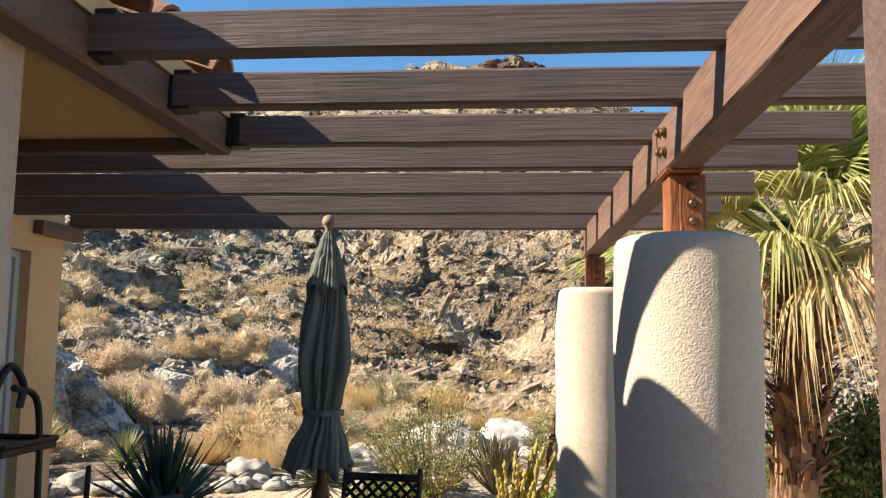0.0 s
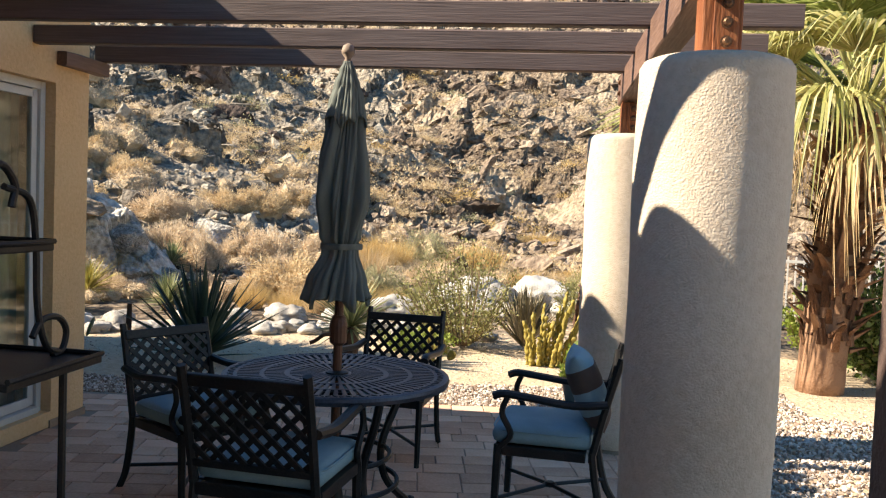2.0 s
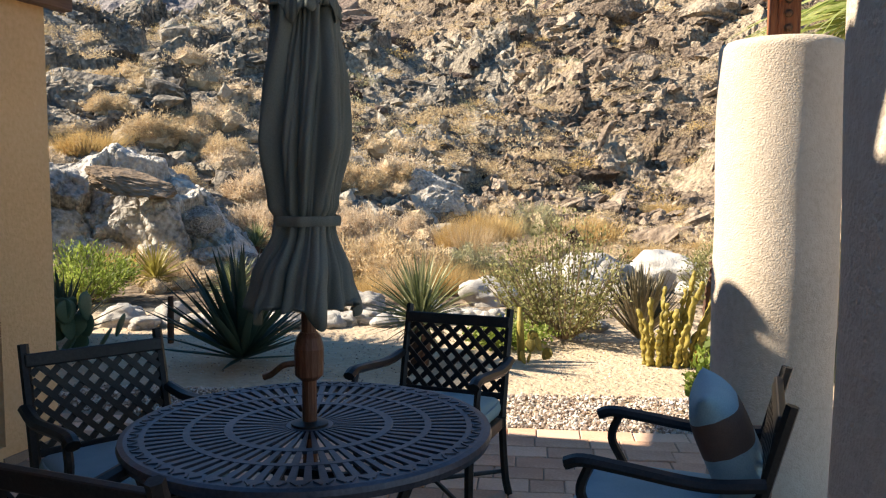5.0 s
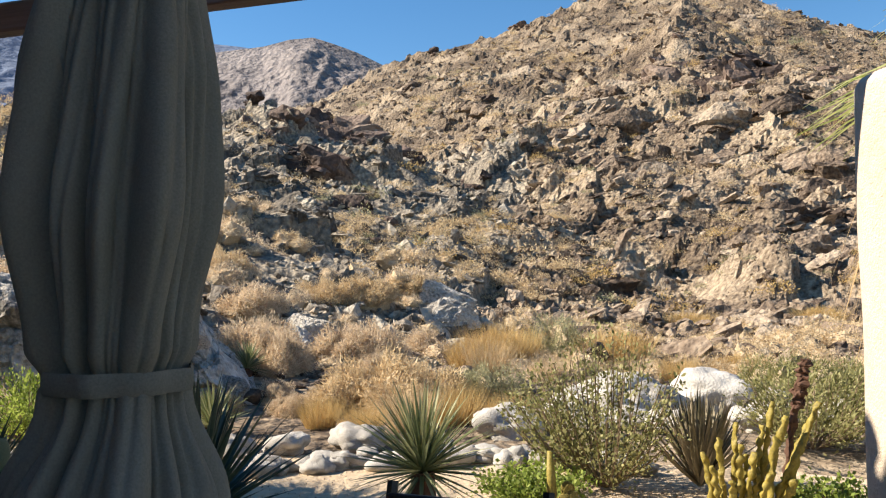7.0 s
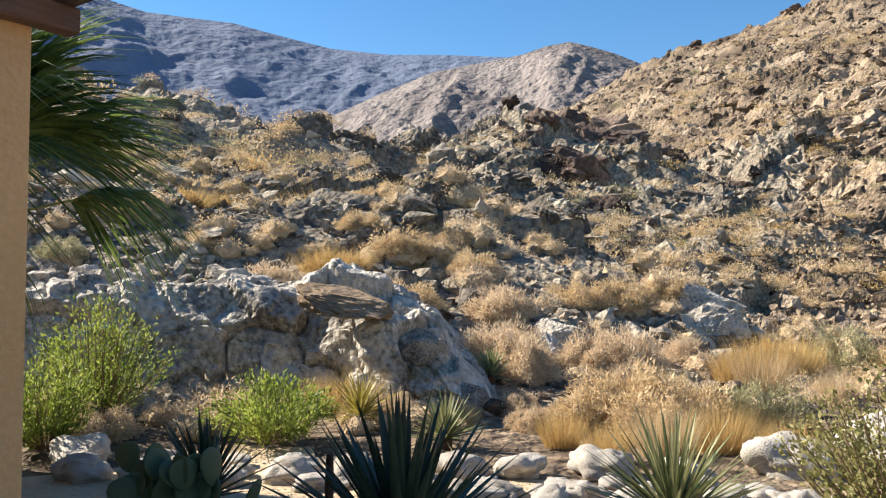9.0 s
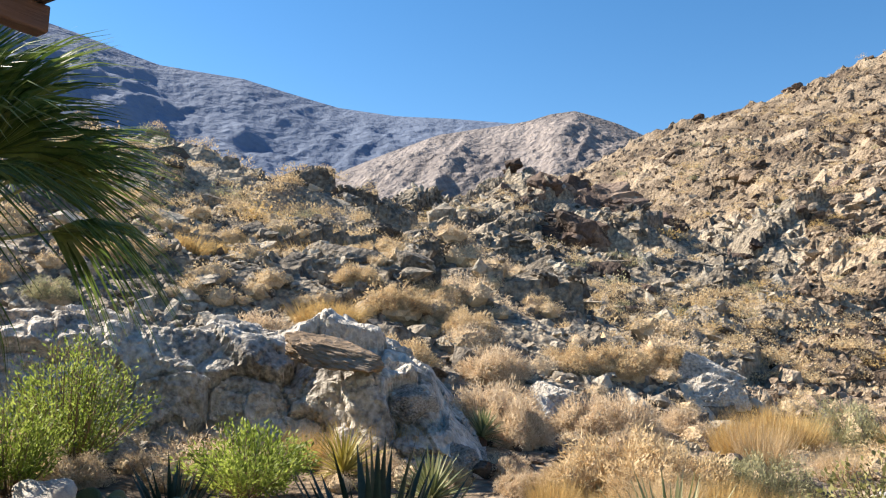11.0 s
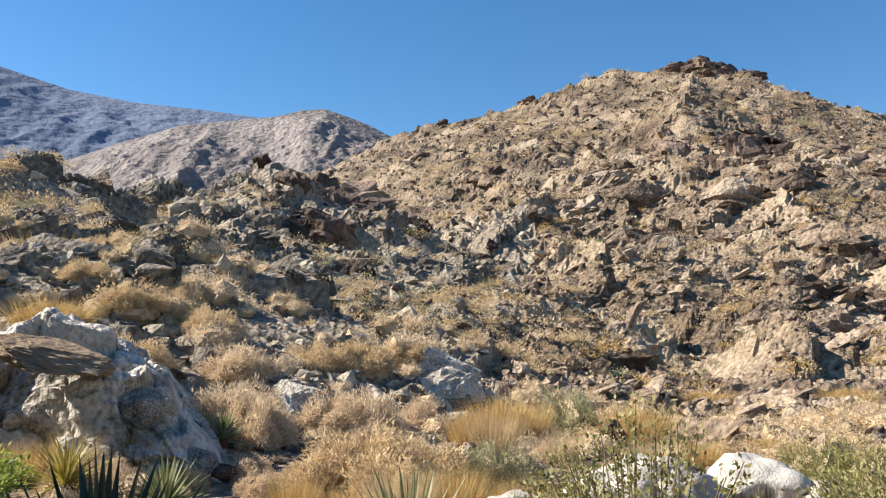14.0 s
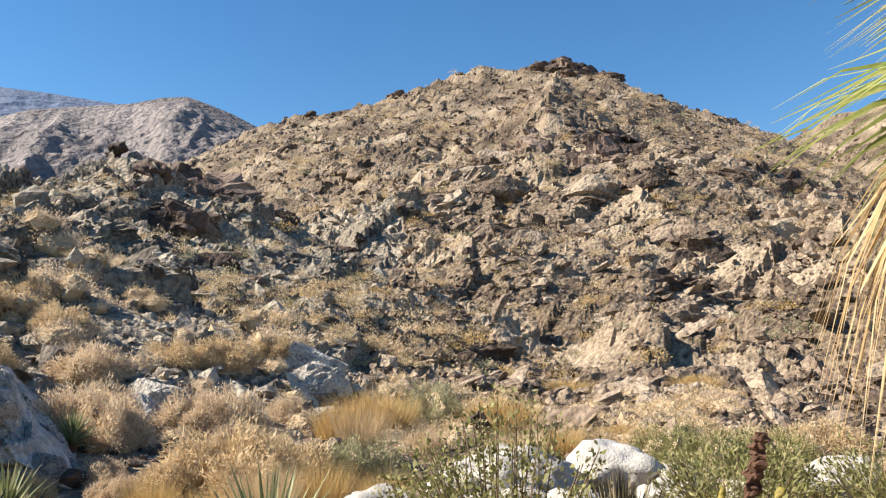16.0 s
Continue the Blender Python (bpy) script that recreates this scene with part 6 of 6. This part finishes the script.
cactus = empty("totem_cactus", pose(0.18, 7.9, 0), "clump of knobby yellow-green totem cactus", "cactus")
for k, (dx, dy, tx, ty, h) in enumerate(((0, 0, -0.03, 0, 0.52), (-0.06, 0.03, -0.12, 0.05, 0.42), (0.16, 0.1, 0.24, 0.16, 0.58), (0.06, 0.06, 0.08, 0.1, 0.6), (0.3, 0.06, 0.5, 0.1, 0.62), (0.12, 0.02, 0.18, 0.0, 0.44), (0.22, 0.05, 0.36, 0.02, 0.66), (0.18, -0.06, 0.26, -0.1, 0.34), (0.26, 0.04, 0.46, 0.06, 0.50), (0.1, 0.1, 0.14, 0.14, 0.40), (0.05, -0.05, 0.04, -0.08, 0.28), (0.3, 0.0, 0.40, -0.06, 0.30), (-0.02, -0.03, -0.07, -0.05, 0.36), (0.2, 0.12, 0.3, 0.2, 0.72), (0.08, 0.0, 0.1, 0.02, 0.48), (0.24, 0.0, 0.30, 0.0, 0.54), (0.15, 0.05, 0.2, 0.06, 0.30), (0.33, 0.05, 0.55, 0.08, 0.74))):
    part("arm", knobby([(dx, dy, -0.02), ((dx * 0.7 + tx * 0.3), (dy + ty) / 2, h * 0.45), (tx, ty, h)], 0.019, k * 1.7), CACTUS, cactus, smooth=True)
stalk = empty("flower_stalk", pose(0.52, 8.15, 0), "dark dry flower stalk rising beside the cactus", "stalk")
part("stem", knobby([(0, 0, 0), (0.06, 0, 0.5), (0.14, 0, 0.9)], 0.022, 9.0), STALK, stalk)
part("seed_head", knobby([(0.10, 0, 0.68), (0.14, 0, 0.85), (0.16, 0, 0.98)], 0.034, 3.0), STALK, stalk, "dark brown seed head")
pole_cactus = empty("pole_cactus", pose(-3.97, 7.56, 0), "thin upright green-brown cactus pole", "cactus")
part("stem", tube([(0, 0, -0.02), (0.005, 0, 0.2), (0.01, 0, 0.40)], [0.028, 0.03, 0.024], 10), STALK, pole_cactus)
small = empty("small_cactus", pose(-0.84, 7.75, 0), "small yellow-green cactus with a slim column and pads", "cactus")
part("column", tube([(0, 0, -0.01), (-0.01, 0, 0.22), (-0.015, 0, 0.42)], [0.03, 0.032, 0.018], 10), CACTUS, small, smooth=True)


def pad_mesh():
    bm = bmesh.new()
    bmesh.ops.create_uvsphere(bm, u_segments=14, v_segments=9, radius=1)
    for v in bm.verts:
        v.co = Vector((v.co.x * (0.8 + 0.2 * v.co.z), v.co.y * 0.16, v.co.z + 1))
    return bm


for nm, parent, n, base, s, seed, mat in (("pear", small, 7, (0.10, 0, 0.0), 0.055, 3, CACTUS), ("pear", None, 34, (0, 0, 0), 0.115, 5, PAD)):
    if parent is None:
        parent = empty("prickly_pear", pose(-4.55, 6.75, 0), "dark grey-green prickly pear cactus clump", "cactus")
    r = np.random.RandomState(seed)
    first = None
    for k in range(n):
        if first is None:
            ob = part("pad", pad_mesh(), mat, parent, smooth=True)
            first = ob.data
        else:
            ob = new("pad", first)
            ob.parent = parent
        lvl = k % 3
        ob.matrix_basis = pose(base[0] + r.normal(0, s * (2.4 if n > 10 else 0.7)), base[1] + r.normal(0, s * 1.3), base[2] + lvl * s * 1.25, r.normal(0, 16), r.normal(0, 20), r.uniform(0, 180)) @ Matrix.Diagonal((s, s, s * (0.8 + 0.3 * r.rand()), 1))


# ---- palms ----
def fan_leaf(mat_seed, seed, petiole, blade, segs=60, spread=2.5, droop=0.5):
    """A fan-palm leaf: a stalk and a pleated fan whose tips split and hang. Points along +x."""
    r = np.random.RandomState(seed)
    co, quads = [], []
    P = 0.0
    tip0 = Vector((petiole, 0, 0))
    for k in range(segs):
        a = -spread / 2 + spread * (k + 0.5) / segs + r.normal(0, 0.01)
        L = blade * (0.72 + 0.28 * math.cos(a * 0.9)) * (0.9 + 0.2 * r.rand())
        d = Vector((math.cos(a), math.sin(a), 0))
        side = Vector((-math.sin(a), math.cos(a), 0))
        hang = droop * (0.7 + 0.6 * r.rand())
        prev = None
        for u, w in ((0.04, 0.25), (0.35, 1.0), (0.62, 0.75), (0.82, 0.35), (1.0, 0.06)):
            wd = w * spread * 0.30 * blade / segs * 1.25
            p = tip0 + d * (L * u * (1 - 0.12 * hang * u)) + Vector((0, 0, -hang * L * max(0, u - 0.35) ** 2 * 1.5 - 0.08 * abs(a) * L * u + 0.02 * r.normal() * u * L))
            fold = Vector((0, 0, wd * 0.5 * (1 if k % 2 else -1)))
            i = len(co)
            co += [p - side * wd + fold, p + side * wd - fold]
            if prev is not None:
                quads.append((prev, prev + 1, i + 1, i))
            prev = i
    return np.array([c[:] for c in co]), np.array(quads)


def palm(at, trunk_h, trunk_r, lean, fronds, petiole, blade, label, seed, boots=True, low=-10, green=0.5, leaf_mat=None, extra=()):
    p = empty("palm_tree", at, label, "palm tree")
    r = np.random.RandomState(seed)
    top = Vector((lean[0], lean[1], trunk_h))
    part("trunk", tube(smooth_path([(0, 0, -0.05), (lean[0] * 0.3, lean[1] * 0.3, trunk_h * 0.5), top], 8), [trunk_r * (1.15 - 0.25 * i / 16 + 0.04 * math.sin(3 * i)) for i in range(17)], 18), BARK, p, "rough brown trunk", True)
    if boots:
        stub = None
        for k in range(210):
            a, u = k * 137.508, 0.16 + 0.86 * k / 210
            c = top * u
            rr = trunk_r * (1.0 + 0.2 * u)
            if stub is None:
                bm = bmesh.new()
                v = [bm.verts.new(q) for q in ((0, -0.075, 0), (0, 0.075, 0), (0.2, 0.035, 0.012), (0.2, -0.035, 0.012), (0.0, -0.06, -0.04), (0.0, 0.06, -0.04))]
                for f in ((0, 3, 2, 1), (4, 5, 2, 3), (0, 4, 3), (1, 2, 5)):
                    bm.faces.new([v[q] for q in f])
                ob = part("leaf_stub", bm, BARK, p, "brown stub of an old leaf")
                stub = ob.data
            else:
                ob = new("leaf_stub", stub)
                ob.parent = p
            ob.matrix_basis = pose(c.x + rr * math.cos(radians(a)), c.y + rr * math.sin(radians(a)), trunk_h * u, 0, 0, a) @ pose(0, 0, 0, 0, -52 + r.normal(0, 26), r.normal(0, 14)) @ Matrix.Diagonal((0.6 + 0.9 * r.rand(), 0.5 + 0.3 * r.rand(), 0.9, 1))
    kinds = [fan_leaf(0, seed * 10 + k, petiole, blade, droop=dr) for k, dr in enumerate((0.35, 0.6, 0.9, 1.3))]
    cache = {}
    for k in range(fronds + len(extra)):
        a = k * 137.5 + r.normal(0, 8)
        u, grow = min(0.999, k / fronds), 1.0
        e = 80 - (80 - low) * u + r.normal(0, 6)
        if k >= fronds:
            a, e, u = extra[k - fronds]
            grow = 1.22
        kind = min(3, int(u * 4))
        mat = (leaf_mat or PALM_LEAF) if u < green else (PALM_YELLOW if u < green + 0.38 else PALM_DRY)
        key = (kind, mat.name)
        if key not in cache:
            co, q = kinds[kind]
            ob = raw_mesh("frond", co, q, mat)
            cache[key] = ob.data
        else:
            ob = new("frond", cache[key])
        ob.parent = p
        ob.matrix_basis = pose(top.x, top.y, top.z + 0.02 + 0.12 * (1 - u), 0, 0, a) @ pose(0, 0, 0, 0, -e, 0) @ pose(0, 0, 0, r.normal(0, 14 if k < fronds else 5), 0, 0) @ Matrix.Diagonal((grow, grow, grow, 1))
        st = tube([(0.0, 0, 0.0), (petiole * 0.5, 0, 0.012), (petiole + 0.05, 0, 0)], [0.022, 0.016, 0.010], 5)
        if "stalk" not in cache:
            so = part("stalk", st, PALM_YELLOW, ob)
            cache["stalk"] = so.data
        else:
            st.free()
            so = new("stalk", cache["stalk"])
            so.parent = ob
    return p


palm(pose(2.80, 7.60, 0), 2.40, 0.185, (0.22, 0.05), 50, 0.92, 1.06, "fan palm with shaggy brown trunk and drooping yellow-green fronds", 3, True, -6, 0.5, None, ((190, 3, 0.22), (187, -3, 0.97), (190, -8, 0.93), (184, 38, 0.2)))
palm(pose(-6.35, 6.1, 0), 1.85, 0.16, (0.0, 0.0), 26, 0.95, 1.0, "young green fan palm beside the house end", 5, True, 2, 0.96, PALM_DARK)

# fence behind the shrubs
fence = empty("rail_fence", pose(5.2, 12.4, 0, 0, 0, -8), "pale upright-bar fence behind the shrubs", "fence")
for z in (0.12, 0.92):
    part("rail", box((4.6, 0.03, 0.04), (0, 0, z)), FENCE, fence)
first = None
for k in range(42):
    if first is None:
        ob = part("bar", box((0.022, 0.022, 0.98), (0, 0, 0.5)), FENCE, fence)
        first = ob.data
    else:
        ob = new("bar", first)
        ob.parent = fence
    ob.location = (-2.28 + 0.111 * k, 0, 0)

# ---- pebble strip and paving, last ----
TILT = math.tan(radians(10.5))


def paving_edge(x):
    return 5.97 + (x - 0.0) * TILT * 0.85


rng = np.random.RandomState(5)
n = 11000
px = rng.uniform(-4.2, 2.4, n)
py = paving_edge(px) + 0.02 + rng.uniform(0, 1, n) ** 1.15 * (0.80 + 0.06 * px)
s = 0.011 + 0.012 * rng.rand(n)
kinds = [hull_rock(700 + k, 9, 0.65, 0.9) for k in range(8)]
scatter("pebbles", kinds, np.stack([px, py, s * 0.35 - 0.012 + 0.006 * rng.rand(n)], 1), turn_matrices(rng.uniform(0, 6.28, n), rng.normal(0, 0.4, n), rng.normal(0, 0.4, n)), s, PEBBLE, "strip of mixed cream and brown pebbles along the paving", "pebbles")
n = 6000
qx = rng.uniform(1.5, 2.9, n)
qy = rng.uniform(3.2, 6.3, n) + 0.15 * np.sin(3 * qx)
s = 0.012 + 0.014 * rng.rand(n)
scatter("gravel", kinds, np.stack([qx, qy, s * 0.35 - 0.014], 1), turn_matrices(rng.uniform(0, 6.28, n), rng.normal(0, 0.4, n), rng.normal(0, 0.4, n)), s, PEBBLE, "pale gravel patch beside the terrace", "gravel")
n = 5000
qx, qy = rng.uniform(-5.5, 3.5, n), rng.uniform(6.6, 9.2, n)
s = 0.004 + 0.009 * rng.rand(n) ** 2
scatter("sand_grit", kinds, np.stack([qx, qy, s * 0.2 - 0.018], 1), turn_matrices(rng.uniform(0, 6.28, n), rng.normal(0, 0.4, n), rng.normal(0, 0.4, n)), s, PEBBLE, "small grit and leaf litter scattered on the sand", "grit")

floor = empty("floor", pose(0, 0, 0), "brick-coloured paver terrace", "paving", kind="structure")
bm = bmesh.new()
v = [bm.verts.new(p) for p in ((-4.0, -3.5, -0.006), (1.45, -3.5, -0.006), (1.45, paving_edge(1.45), -0.006), (-4.0, paving_edge(-4.0), -0.006))]
v += [bm.verts.new((q.co.x, q.co.y, -0.10)) for q in v]
for f in ((0, 1, 2, 3), (7, 6, 5, 4), (0, 4, 5, 1), (1, 5, 6, 2), (2, 6, 7, 3), (3, 7, 4, 0)):
    bm.faces.new([v[k] for k in f])
part("bedding", bm, JOINT, floor, "dark jointing sand under the pavers")


def paver_shape(w, d, h=0.03, b=0.004):
    co = [(sx * (w / 2 - i), sy * (d / 2 - i), z) for z, i in ((-h, 0.0), (-b, 0.0), (0.0, b)) for sx, sy in ((-1, -1), (1, -1), (1, 1), (-1, 1))]
    q = [(8, 9, 10, 11)] + [(4 * l + k, 4 * l + (k + 1) % 4, 4 * l + 4 + (k + 1) % 4, 4 * l + 4 + k) for l in (0, 1) for k in range(4)]
    return np.array(co), np.array(q)


PW, PD = 0.245, 0.165
SHAPES = [paver_shape(w - 0.006, PD - 0.006) for w in (PW, PW * 0.68, PW * 1.22)]
meshes = []
for k, (co, q) in enumerate(SHAPES):
    ob = raw_mesh("paver", co, q, PAVER)
    ob.parent = floor
    meshes.append(ob.data)
    ob.location = (0.6 + 0.3 * k, -3.2, 0)
rng = np.random.RandomState(9)
turn_p = radians(10.5)
rest_co, rest_q, at, count = [], [], 0, 0
for row in range(-30, 62):
    u = -5.2 + rng.uniform(0, PW)
    while u < 3.6:
        k = int(rng.choice(3, p=(0.5, 0.25, 0.25)))
        w = (PW, PW * 0.68, PW * 1.22)[k]
        cu, cv = u + w / 2, (row + 0.5) * PD - 4.05
        u += w
        x = cu * math.cos(turn_p) - cv * math.sin(turn_p)
        y = cu * math.sin(turn_p) + cv * math.cos(turn_p) + 0.02
        if not (-3.9 < x < 1.4 and -3.4 < y < paving_edge(x) - 0.06):
            continue
        if x < WALL_X + 0.05 and y < 5.0 or (x < -0.85 and y < 1.45):
            continue
        z = 0.004 + rng.normal(0, 0.0015)
        if y > 4.15 and x > -2.9 and count < 297:
            ob = new("paver", meshes[k])
            ob.parent = floor
            ob.matrix_basis = pose(x, y, z, rng.normal(0, 0.4), rng.normal(0, 0.4), math.degrees(turn_p) + rng.normal(0, 0.3))
            count += 1
        else:
            co, q = SHAPES[k]
            c, s_ = math.cos(turn_p), math.sin(turn_p)
            rest_co.append(np.stack([x + co[:, 0] * c - co[:, 1] * s_, y + co[:, 0] * s_ + co[:, 1] * c, co[:, 2] + z], 1))
            rest_q.append(q + at)
            at += len(co)
rest = raw_mesh("paver_field", np.concatenate(rest_co), np.concatenate(rest_q), PAVER_REST)
rest.parent = floor
tagged(rest, "worn tan and grey pavers", kind="stuff")
